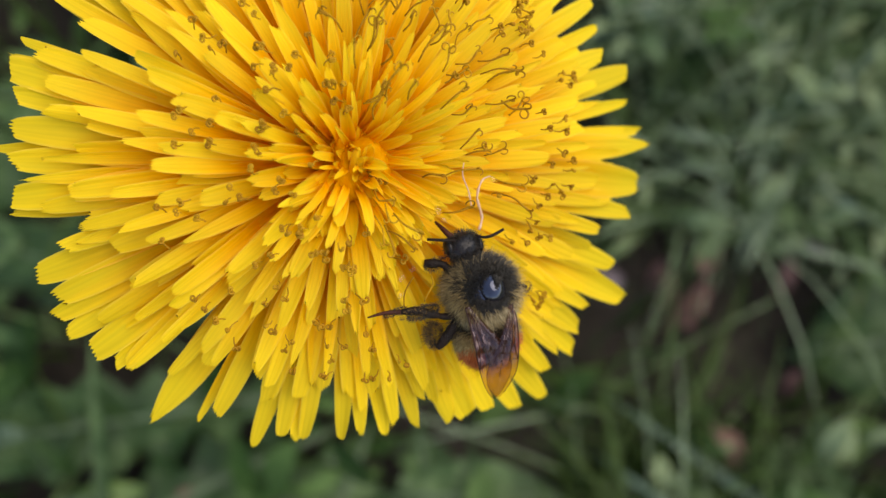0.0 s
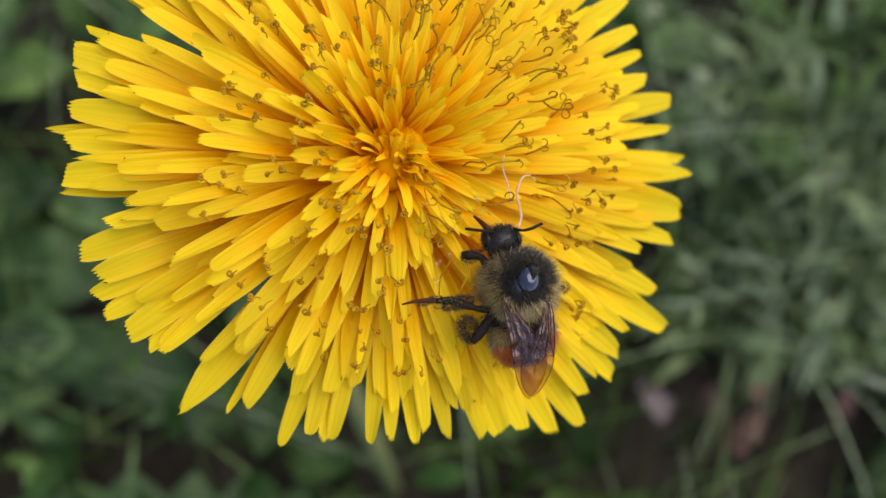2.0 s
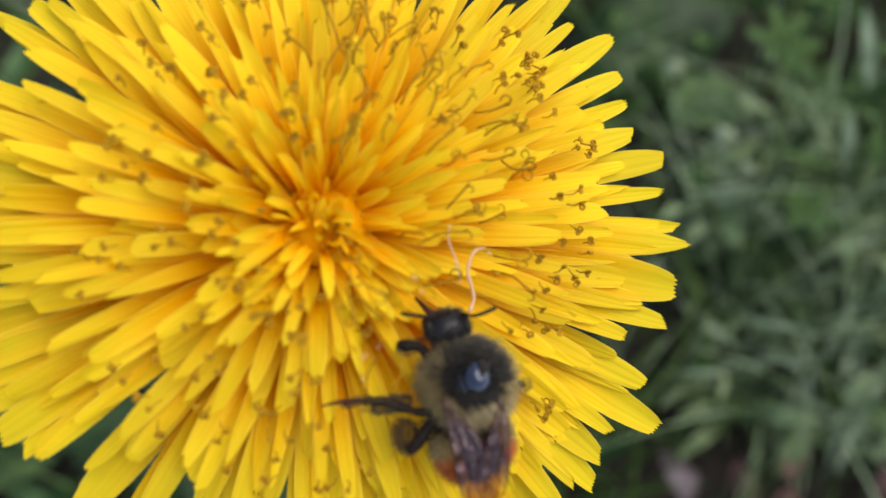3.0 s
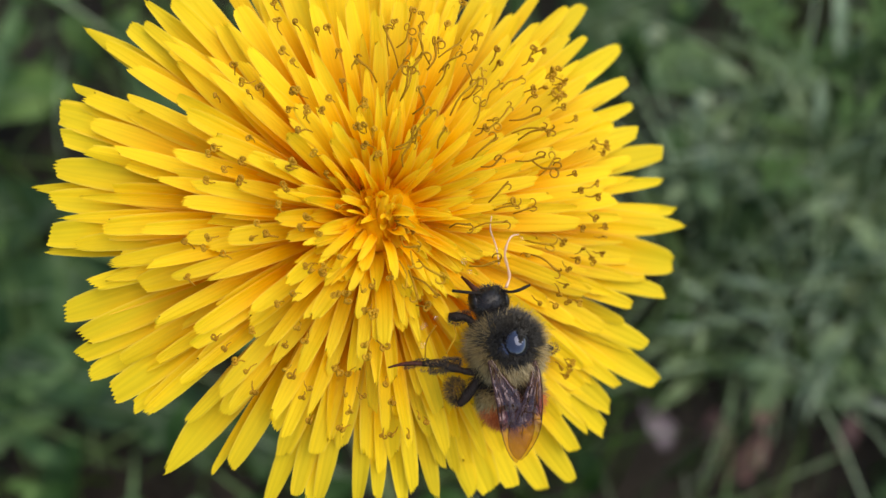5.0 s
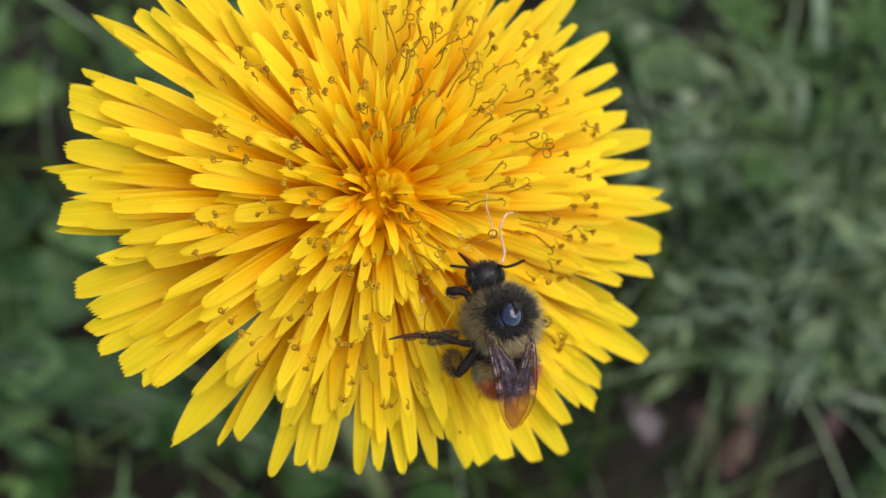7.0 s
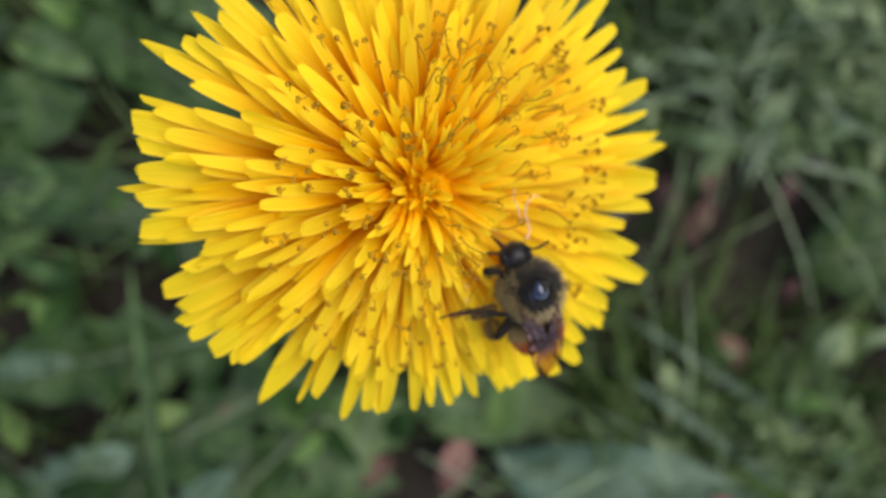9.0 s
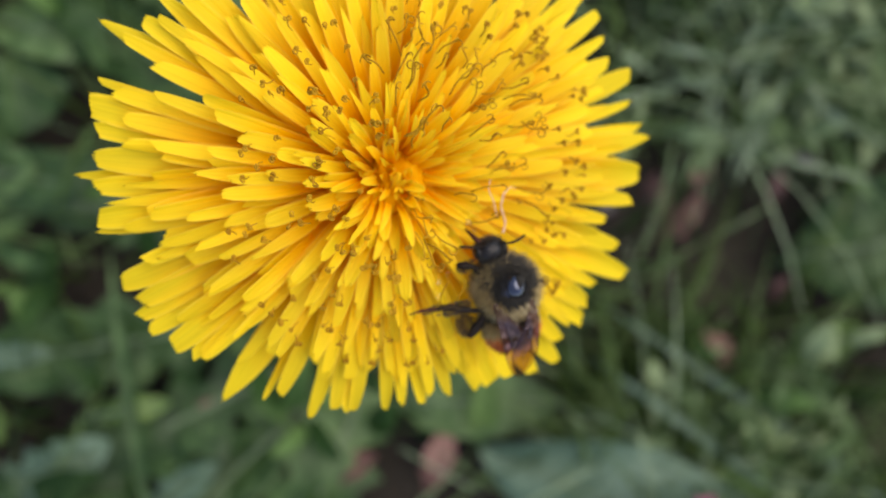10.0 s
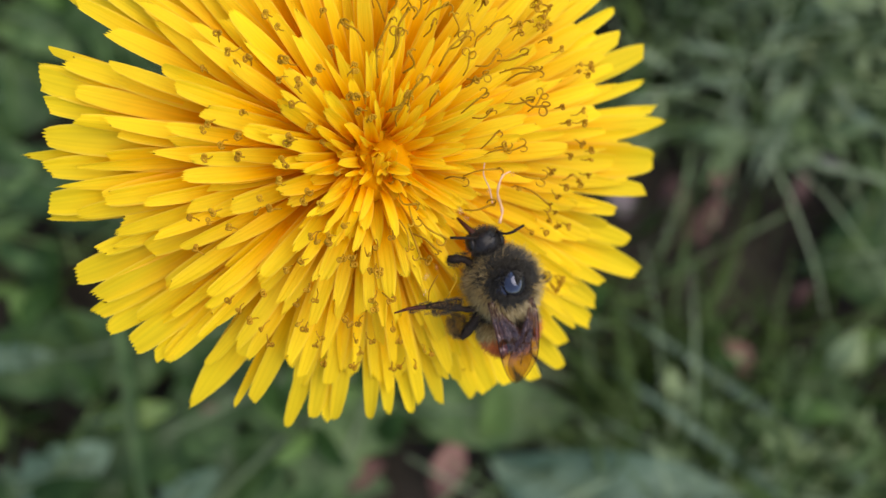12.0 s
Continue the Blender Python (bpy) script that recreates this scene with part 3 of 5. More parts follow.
def low_weeds(name, label, count, reach, mat, seed, centre, gaps, slim=1.0):
    """Small oval weed leaves all through the grass, joined."""
    rnd = random.Random(seed)
    verts, faces = [], []
    for _ in range(count):
        a, d = rnd.uniform(0, 2 * math.pi), reach * math.sqrt(rnd.random())
        x, y = centre[0] + d * math.cos(a), centre[1] + d * math.sin(a)
        if noise.noise(Vector((x, y, 9)) * 16) < (-0.9 if x < -0.08 else -0.30 if x < 0 else gaps) or litter(x, y):
            continue
        size, yaw, tilt, roll = rnd.uniform(0.008, 0.022), rnd.uniform(0, 360), rnd.uniform(-40, 15), rnd.uniform(-30, 30)
        m = pose(x, y, rnd.uniform(0.004, 0.03), 0, 0, yaw) @ pose(0, 0, 0, roll, tilt, 0)
        wide = slim * rnd.uniform(0.3, 0.6)
        b = len(verts)
        for i in range(7):
            t = i / 6
            w = size * wide * 0.5 * math.sin(math.pi * (0.06 + 0.90 * t)) ** 0.8
            for u in (-1, 0, 1):
                verts.append(tuple(m @ Vector((t * size, u * w, size * (0.25 * math.sin(2.6 * t) + 0.10 * abs(u) * wide)))))
        for i in range(6):
            k = b + 3 * i
            faces += [(k, k + 1, k + 4, k + 3), (k + 1, k + 2, k + 5, k + 4)]
    ob = new(name, mesh_from(name, verts, faces, mat))
    return tagged(ob, label, "weeds", kind="stuff")


low_weeds("low_weeds", "small oval green weed leaves between grass blades", 1700, 0.34, M_WEED, 21, (0.0, 0.05), -0.10)
low_weeds("weed_carpet", "soft dull green weed leaves crowded under thin grass", 820, 0.056, M_WEED_DULL, 31, (0.098, 0.105), -0.30, 0.55)
low_weeds("weed_carpet", "soft dull green weed leaves crowded under thin grass", 240, 0.045, M_WEED_DULL, 32, (0.120, -0.030), -0.15, 0.6)


def cleavers(x, y, yaw, size):
    """A scrambling stem with whorls of narrow leaves."""
    ob = empty("cleavers_sprig", pose(x, y, 0.004, 0, -12, yaw))
    bm = bmesh.new()
    line = smooth_line([(0, 0, 0), (0.008, 0.001, 0.012), (0.022, -0.001, 0.024), (0.04 * size, 0.001, 0.032)], 16)
    tube(bm, line, [0.0008] * 17, 6)
    part("stem", bm, M_RIB, ob)
    me = leaf_mesh("leaf", 0.013 * size, 0.0032, M_LEAF_LIGHT, 0, 0.5, 0.08, 0.03, int(100 * x), 0.2)
    for k in (5, 10, 16):
        for j in range(6):
            o = new("leaf", me)
            o.parent = ob
            o.matrix_local = Matrix.Translation(line[k]) @ pose(0, 0, 0, 0, -20 - 10 * (j % 2), 60 * j + 17 * k)
    return tagged(ob, "green sprig with whorls of narrow leaves in the grass", "weed", "whorled sprigs")


cleavers(0.070, 0.200, 20, 1.1)
cleavers(0.075, 0.160, 30, 1.0)
cleavers(0.115, 0.150, 100, 0.9)
cleavers(0.105, 0.190, -40, 1.0)
cleavers(0.092, 0.158, 150, 1.0)
cleavers(0.118, 0.172, 10, 1.1)
cleavers(0.128, 0.128, 70, 0.9)
cleavers(0.098, 0.128, 200, 0.8)


def pale_bud(x, y, z, r, yaw):
    ob = empty("flower_bud", pose(x, y, 0, 0, 0, yaw))
    bm = bmesh.new()
    tube(bm, smooth_line([(0.006, 0, 0), (0.003, 0.001, z * 0.5), (0, 0, z)], 8), [0.0009] * 9, 6)
    part("stalk", bm, M_RIB, ob)
    bm = bmesh.new()
    blob(bm, (0, 0, z + r * 0.8), (r * 0.85, r * 0.85, r), 0.25, 14, 10, x * 90)
    part("bud_head", bm, M_BUD, ob)
    for k in range(6):
        bm = bmesh.new()
        a = k * math.pi / 3
        tube(bm, [(math.cos(a) * r * 0.3, math.sin(a) * r * 0.3, z), (math.cos(a) * r * 0.95, math.sin(a) * r * 0.95, z + r * 0.6), (math.cos(a) * r * 0.75, math.sin(a) * r * 0.75, z + r * 1.6)], [r * 0.3, r * 0.28, r * 0.05], 5)
        part("sepal", bm, M_BUD, ob)
    return tagged(ob, "pale green closed flower bud in the grass", "flower bud", "pale buds")


pale_bud(0.0515, 0.1405, 0.038, 0.0036, 0)
pale_bud(0.0595, 0.1335, 0.034, 0.0025, 70)
pale_bud(0.0615, 0.1275, 0.036, 0.0019, 140)
pale_bud(0.0345, 0.1660, 0.032, 0.0030, 30)


def pink_flower(x, y, z):
    ob = empty("pink_flower", pose(x, y, 0))
    bm = bmesh.new()
    tube(bm, [(0, 0, 0), (0.001, 0, z * 0.5), (0, 0, z)], 0.0007, 6)
    part("stalk", bm, M_RIB, ob)
    me = leaf_mesh("petal", 0.0045, 0.0032, M_PINK, 0, 0.5, 0.1, 0.05, 5, 0.9)
    for k in range(5):
        o = new("petal", me)
        o.parent = ob
        o.matrix_local = pose(0, 0, z, 0, -25, 72 * k)
    return tagged(ob, "small magenta flower low in the grass", "flower")


pink_flower(0.0876, -0.0451, 0.045)

# ---- the dandelion ----
AXIS = Vector((0.318, -0.26, 0.912)).normalized()
EX = (Vector((1, 0, 0)) - AXIS * AXIS.x).normalized()
EY = AXIS.cross(EX)
HEAD = Matrix.Translation((-0.0004, 0.0019, 0.2461)) @ Matrix((EX, EY, AXIS)).transposed().to_4x4()


def table(x, xs, ys):
    return float(np.interp(x, xs, ys))


def crown(x, y):
    """Height in mm of the flower's upper face over its middle, with a hollow where the bee has pushed in."""
    r = math.hypot(x, y)
    h = table(r, (0, 2.5, 6, 9, 11, 15, 18, 21, 24, 28), (1.8, 3.2, 5.6, 4.6, 3.3, 1.5, -0.5, -2.9, -5.4, -8.0))
    return h - 2.6 * math.exp(-((x - 10.0) ** 2 + (y + 1.5) ** 2) / 25.0)


# azimuth in degrees, reach and width in mm (minus: pointed) of the outermost petals; then azimuth and reach of the petals over them
RIM = ((-177, 23.5, 2.2), (-173, 25.2, -1.5), (-171, 23.5, 1.9), (-168, 22.9, -1.1), (-165, 23.7, 1.9), (-162, 24.2, -1.8), (-155, 21.1, 1.2), (-151,
      23.6, 2.0), (-146, 23.0, 1.8), (-143, 23.9, 1.6), (-139, 23.9, 1.8), (-134, 23.2, 1.9), (-130, 22.6, 1.1), (-127.6, 22.0, 1.1), (-117.5, 24.8, -2.6), (-111, 22.6, 0.8),
      (-108.5, 21.4, 1.5), (-99, 23.3, 1.5), (-95, 21.8, 1.5))
RIM += ((-92, 21.9, 1.0), (-90, 21.8, 1.3), (-82, 21.9, 1.3), (-78, 21.5, 1.3), (-73, 22.1, 1.5), (-71, 21.1, 1.1), (-66, 22.2, 1.4), (-58, 23.2,
      1.8), (-55, 23.7, 2.4), (-50, 24.6, 2.2), (-45, 26.6, 2.0), (-40, 28.1, 2.1), (-36, 25.8, 1.5), (-32, 25.3, 1.2), (-22, 25.2, 1.3), (-30, 26.8, 1.8), (-26, 25.8, 2.2), (-17, 28.9, 2.2), (-12, 26.3, 1.8), (-7, 22.7, 1.2),
      (-2, 26.5, 1.6), (4, 27.0, 2.8))
RIM += ((11, 28.5, -2.2), (14, 27.2, 1.3), (19, 25.8, 1.1), (25, 26.8, 1.9), (30, 24.2, 1.9), (35, 24.6, 1.3), (40, 25.4, 1.5), (46, 26.8, 1.9), (51,
      23.9, 1.1), (56, 26.3, 1.8), (140.5, 23.9, 1.7), (145, 21.9, 1.3), (148, 23.7, -1.7), (152, 22.1, 1.0), (154, 22.9, 1.5), (158, 25.9, -1.8), (168, 24.1, 0.8), (171, 24.6, -1.0), (173, 24.3, 2.1), (177, 23.6,
      1.5))
OVER = ((-175, 13.6), (-174, 16.3), (-173, 21.7), (-172, 6.4), (-168, 14.1), (-167, 19.5), (-163, 16.9), (-163, 21.7), (-158, 19.4), (-156, 16.9), (-154, 20.4),
        (-150, 15.5), (-149, 5.3), (-146, 13.6), (-144, 17.7), (-140, 6.2), (-139, 21.3), (-138, 15.7), (-136, 9.0), (-135, 16.5), (-131, 11.8), (-131, 22.0),
        (-128, 9.4), (-126, 18.7), (-120, 17.3), (-115, 17.8), (-113, 9.4), (-108, 13.0), (-106, 16.5), (-102, 17.6), (-97, 15.7), (-91, 10.8), (-85, 12.5),
        (-82, 9.7), (-80, 15.9), (-73, 17.2), (-63, 18.5), (-52, 20.3), (-32, 21.7), (-25, 20.3), (-21, 15.6))
OVER += ((-7, 15.3), (4, 19.1), (18, 17.7), (25, 11.3), (28, 15.9), (33, 20.2), (42, 20.4), (48, 17.2), (54, 10.2), (61, 16.6), (61, 20.1), (67, 16.6),
         (75, 9.6), (75, 12.6), (88, 15.2), (95, 10.8), (102, 6.6), (102, 14.5), (114, 14.6), (120, 6.9), (121, 9.4), (124, 12.7), (141, 7.2), (141, 14.9),
         (142, 4.5), (143, 13.1), (149, 16.2), (150, 19.7), (154, 15.9), (159, 8.8), (159, 20.6), (159, 23.6), (162, 16.6), (165, 15.4), (167, 13.2),
         (167, 19.9), (168, 22.7), (171, 10.4), (174, 21.6), (177, 15.2), (178, 21.4), (180, 19.3))


# azimuth and distance in mm of the curled styles from the flower's middle
STYLES = ((-178, 10.4), (-177, 7.6), (-177, 12.8), (-173, 3.9), (-166, 7.9), (-158, 6.9), (-157, 9.9), (-157, 14.4), (-156, 13.0), (-154, 8.7), (-151,
          5.5), (-151, 11.9), (-147, 14.8), (-134, 7.3), (-132, 14.7), (-128, 10.2), (-126, 9.1), (-126, 12.9), (-125, 6.5), (-123, 5.5), (-122,
          15.0), (-118, 10.4), (-117, 11.8), (-117, 15.7), (-113, 10.8), (-111, 13.1), (-110, 7.3), (-107, 6.8), (-105, 13.7), (-98, 15.8), (-97,
          11.6), (-96, 5.5), (-96, 7.6), (-93, 13.2), (-91, 7.6), (-91, 12.0), (-90, 14.3), (-90, 15.8), (-89, 13.3), (-88, 10.4), (-86, 9.8), (-83,
          4.9), (-80, 12.2), (-79, 15.9), (-77, 13.5), (-75, 5.3), (-75, 16.2), (-70, 14.8))
STYLES += ((-68, 15.4), (-66, 7.5), (-65, 6.3), (-60, 3.4), (-56, 4.2), (-55, 5.8), (-23, 8.4), (-17, 13.5), (-16, 14.7), (-13, 16.4), (-10, 14.8),
          (-6, 5.4), (-5, 11.2), (-4, 13.1), (-3, 14.7), (-2, 7.8), (0, 15.6), (0, 17.0), (1, 12.5), (2, 16.6), (4, 13.8), (6, 17.3), (8, 15.4), (11,
          10.7), (12, 8.9), (12, 16.5), (16, 8.3), (18, 14.8), (19, 16.4), (23, 14.5), (25, 13.0), (31, 12.9), (33, 11.3), (37, 8.0), (38, 16.3), (39,
          13.5), (40, 12.5), (43, 8.2), (48, 12.7), (49, 14.0), (50, 15.4), (51, 16.7), (53, 8.4), (54, 11.0), (55, 9.4), (58, 13.4), (58, 16.0), (58,
          17.6))
STYLES += ((59, 11.7), (64, 13.6), (66, 6.3), (66, 14.3), (68, 11.7), (69, 10.2), (74, 14.8), (81, 10.7), (81, 12.2), (83, 14.4), (85, 6.3), (85,
          13.1), (86, 11.8), (88, 4.1), (90, 8.2), (90, 14.6), (92, 12.1), (94, 14.7), (96, 11.7), (97, 8.9), (101, 5.3), (101, 12.2), (105, 9.6),
          (106, 8.1), (108, 10.4), (119, 13.7), (120, 4.9), (121, 11.7), (123, 4.0), (123, 7.5), (124, 6.0), (125, 9.2), (127, 14.6), (131, 8.7),
          (132, 15.2), (134, 12.3), (134, 13.4), (139, 8.2), (139, 10.2), (145, 9.9), (147, 8.8), (150, 12.3), (150, 14.7), (156, 6.7), (159, 14.3),
          (166, 10.8), (168, 5.1), (169, 7.5))
STYLES += ((172, 13.1), (175, 10.8), (177, 11.9))


PETAL_STEPS = (0, 0.09, 0.18, 0.28, 0.38, 0.48, 0.58, 0.68, 0.77, 0.85, 0.91, 0.955, 0.985, 1.0)


def petal_mesh(azimuth, reach, drop, width, rnd, sway=1.0):
    """A strap-shaped petal in the flower's space, from the receptacle to its cut-off tip with five small teeth."""
    rows, cols = len(PETAL_STEPS) - 1, 10
    a = radians(azimuth)
    out, side = Vector((math.cos(a), math.sin(a), 0)), Vector((-math.sin(a), math.cos(a), 0))
    tip_h = crown(out.x * reach, out.y * reach) - drop
    base_r = 0.2 + 4.0 * min(1, reach / 24) ** 1.3 if reach > 0 else 1.9
    p0 = Vector((base_r, table(reach, (0, 4, 8, 14, 20, 28), (-2.5, -1.6, -2.6, -5.5, -8.5, -9.8)) - 0.4 * drop))
    p3 = Vector((reach, tip_h))
    span = (p3 - p0).length
    e0 = radians(table(reach, (0, 3, 6, 12, 18, 24), (80, 66, 58, 52, 46, 36)))
    e1 = radians(table(reach, (0, 3, 6, 10, 15, 20, 24, 28), (70, 46, 26, 12, 2, -8, -16, -18)) + rnd.uniform(-9, 9) * (1 + 4 * max(0.0, 1 - reach / 9)))
    if reach < 0:
        e0, e1 = radians(96), radians(rnd.uniform(115, 165))
    p1, p2 = p0 + Vector((math.cos(e0), math.sin(e0))) * span * 0.42, p3 - Vector((math.cos(e1), math.sin(e1))) * span * 0.38
    line = [p0 * (1 - t) ** 3 + p1 * 3 * t * (1 - t) ** 2 + p2 * 3 * t * t * (1 - t) + p3 * t ** 3 for t in PETAL_STEPS]
    bend, twist = sway * rnd.uniform(-0.8, 0.8) * (0.35 + reach / 26), rnd.uniform(-0.55, 0.55)
    pointed = width < 0 or (rnd.random() < 0.12 and sway > 0.5)
    width = abs(width)
    curl, rnd_tip = rnd.uniform(-0.10, 0.32), rnd.uniform(-0.30, 0.35)
    skew, crease, ruffle = rnd.uniform(-0.35, 0.35), rnd.uniform(0.0, 0.20), rnd.uniform(0.03, 0.15)
    ribs, blunt, slant = rnd.uniform(0.022, 0.050), rnd.uniform(0.0, 0.9) + (0.5 if abs(azimuth) > 120 else 0.15 if abs(azimuth) < 50 else 0.0), rnd.uniform(-0.45, 0.45)
    seed = rnd.uniform(0, 99)
    curl += 0.45 * max(0.0, 1 - reach / 9)
    if reach < 8:
        twist = 1.7 * twist
    if sway < 0.5:
        twist, crease = 0.4 * twist, 0.8 * crease
    deep = rnd.uniform(0.12, 0.42)
    teeth = [deep * rnd.uniform(0.5, 1.2) if j % 2 else -deep * rnd.uniform(0.0, 0.6) for j in range(cols + 1)]
    if pointed:
        prof = (0.36, 0.60, 1.0, 0.84, 0.58, 0.36, 0.22, 0.12)
    else:
        prof = [p + (q - p) * blunt for p, q in zip((0.26, 0.56, 1.0, 0.92, 0.76, 0.60, 0.46, 0.32), (0.26, 0.54, 0.94, 1.0, 0.92, 0.83, 0.73, 0.60))]
    if reach < 10 and not pointed:
        prof = (0.28, 0.62, 1.0, 0.97, 0.86, 0.72, 0.56, 0.36)
        teeth, slant = [0.35 * d for d in teeth], 0.4 * slant
    verts, uvs = [], []
    for i, p in enumerate(line):
        t = PETAL_STEPS[i]
        q = line[min(i + 1, rows)] - line[max(i - 1, 0)]
        q.normalize()
        along = out * q.x + Vector((0, 0, q.y))
        up = along.cross(side)
        w = width * 0.5 * table(t, (0, 0.3, 0.62, 0.82, 0.90, 0.95, 0.98, 1), prof)
        cup = table(t, (0, 0.4, 0.75, 1), (0.60, 0.34, curl, curl + rnd_tip))
        ang = twist * t
        sd, upv = side * math.cos(ang) + up * math.sin(ang), up * math.cos(ang) - side * math.sin(ang)
        mid = out * p.x + Vector((0, 0, p.y)) + side * bend * t * t
        for j in range(cols + 1):
            u = 2 * j / cols - 1
            v = mid + sd * (u * w) + upv * (cup * w * u * u + crease * w * abs(u - skew) * table(t, (0, 0.5, 1), (1, 1, 0.3)) + ribs * math.cos(u * 9.42) * min(1, w)
                                         + ruffle * abs(u) * noise.noise(Vector((t * 4.5, u * 1.3, seed))) * min(1, 3 * t))
            if i == rows:
                v += along * min(1, 0.12 * span) * min(1, width) * (0.7 * teeth[j] + slant * u - ((0.16 if reach > 10 else 0.45) * u * u if not pointed else 0.6 * abs(u)))
            verts.append(tuple(v * MM))
            uvs.append(((u + 1) / 2, t * table(reach, (0, 5, 12, 24), (0.80, 0.88, 0.95, 1.0))))
    faces = []
    for i in range(rows):
        for j in range(cols):
            k = i * (cols + 1) + j
            faces.append((k, k + 1, k + cols + 2, k + cols + 1))
    return mesh_from("petal", verts, faces, M_PETAL, uvs)


def style_mesh(rnd, stalk, open_up):
    """A style with its two curled stigma branches, root at the origin, pointing along +x and a little up."""
    bm = bmesh.new()
    root = [Vector((0, 0, 0)), Vector((stalk * 0.5, rnd.uniform(-0.22, 0.22) * stalk, stalk * rnd.uniform(0.18, 0.34))), Vector((stalk, rnd.uniform(-0.2, 0.2), stalk * 0.36))]
    tube(bm, [p * MM for p in smooth_line(root, 6)], [((0.060 if open_up else 0.046) + 0.034 * (i / 6) ** 2) * MM for i in range(7)], 6)
    swing = rnd.uniform(-0.5, 0.1)
    for s in (-1, 1):
        r0, turns = (rnd.uniform(0.28, 0.50), rnd.uniform(0.35, 0.85)) if open_up else (rnd.uniform(0.13, 0.21), rnd.uniform(0.8, 1.4))
        c, pts = root[2], []
        tilt, swing = rnd.uniform(-0.6, 0.6), swing + rnd.uniform(0.1, 1.1)
        cs, sn = math.cos(swing), math.sin(swing)
        for k in range(15):
            a = k / 14 * turns * 2 * math.pi
            r = r0 * (1 - 0.40 * k / 14)
            x, y = math.sin(a) * r, (1 - math.cos(a)) * r
            yy = s * (y + 0.02)
            pts.append((c + Vector((x + 0.05 * k / 14, yy * cs, s * yy * sn + tilt * 0.4 * y + (0.10 if open_up else 0.22) * k / 14))) * MM)
        tube(bm, pts, [((0.076 if open_up else 0.098) - 0.0022 * k) * MM for k in range(15)], 6)
    me = bpy.data.meshes.new("style")
    bm.to_mesh(me)
    bm.free()
    me.materials.append(M_STIGMA)
    me.polygons.foreach_set("use_smooth", [True] * len(me.polygons))
    return me


def dandelion():
    rnd = random.Random(11)
    ob = empty("dandelion", HEAD)
    tips = []

    hidden = []

    def petal(az, reach, drop=0.0, width=None, deep=False, sway=1.0):
        # a cleft in the rim, where the petals have parted
        if reach > 14 and abs((az + 180) % 360 - 57.2) < 2.0 and sway > 0.2:
            return
        w = width or table(reach, (0, 4, 8, 14, 20, 28), (0.8, 1.30, 1.55, 1.65, 1.75, 1.85)) * rnd.uniform(0.74, 1.18)
        if 2.0 < reach < 14 and drop < 1.9 and -95 < (az + 180) % 360 - 180 < 125:
            w *= rnd.uniform(0.55, 0.85) * (-1 if rnd.random() < 0.4 else 1)
        elif not width or 2.0 < reach < 12:
            w *= 0.80
        me = petal_mesh(az, reach, drop, w, rnd, sway)
        if deep:
            hidden.append(me)
        else:
            new("petal", me).parent = ob
        tips.append((reach * math.cos(radians(az)), reach * math.sin(radians(az))))

    for az, reach, w in RIM:
        petal(az, reach, 0.0, w * 1.15, sway=0.15)
    for k in range(15):
        petal(60.5 + 5.2 * k, 24.5 + rnd.uniform(-2, 2.2))
    for az, reach in OVER:
        petal(az, reach)
    # the rest fill the spiral between these
    for i in range(6, 520):
        az, reach = (i * 137.508) % 360, 21.5 * math.sqrt(i / 520) + rnd.uniform(-0.5, 0.5)
        x, y = reach * math.cos(radians(az)), reach * math.sin(radians(az))
        gap = table(reach, (0, 6, 12, 22), (1.1, 1.4, 1.8, 2.2)) * (1.0 if -95 < (az + 180) % 360 - 180 < 125 else 1.2)
        if all((x - a) ** 2 + (y - b) ** 2 > gap * gap for a, b in tips):
            petal(az, reach, rnd.uniform(0.6, 1.5))
    # a lower ring closes the gaps seen between the upper petals
    rim = sorted(RIM)
    for k in range(50):
        az = k * 7.2 - 180 + rnd.uniform(-2, 2)
        petal(az, table(az, [r[0] for r in rim], [r[1] for r in rim]) * rnd.uniform(0.74, 0.86), rnd.uniform(1.2, 2.2), 2.0, deep=True)
    for k in range(44):
        petal(k * 8.2 + rnd.uniform(-2, 2), 13.0 + rnd.uniform(-2, 2.5), 2.2, deep=True)
    for k in range(30):
        petal(k * 12 + rnd.uniform(-3, 3), 7.0 + rnd.uniform(-1.5, 2), 2.0, deep=True)
    # narrow petals between those of the rim on the bee's side
    for k in range(20):
        az = -24 + 4.3 * k + rnd.uniform(-1.2, 1.2)
        petal(az, table(az, [r[0] for r in rim], [r[1] for r in rim]) * rnd.uniform(0.84, 0.95), rnd.uniform(0.3, 1.0), rnd.choice((1.2, -1.4, 1.5)), sway=0.6)
    # more petals crowd in under and beside the bee's wings
    for az, reach in ((-62, 20.0), (-57, 20.5), (-49, 21.0), (-42, 22.0), (-36, 22.5), (-28, 22.0), (-22, 21.5), (-14, 21.0)):
        petal(az, reach, 1.2, 1.9, sway=0.6)
    # young florets in the middle
    for k in range(24):
        petal(k * 137.508 + rnd.uniform(-40, 40), 0.3 + 0.13 * k * rnd.uniform(0.5, 1.5), rnd.uniform(-2.6, 0.2), rnd.uniform(0.5, 1.0), deep=True, sway=3.5)
    for k in range(16):
        petal(k * 137.508 + rnd.uniform(-30, 30), -rnd.uniform(-1.2, 1.4), rnd.uniform(-1.8, 0.2), rnd.uniform(0.5, 0.9), deep=True, sway=3.0)
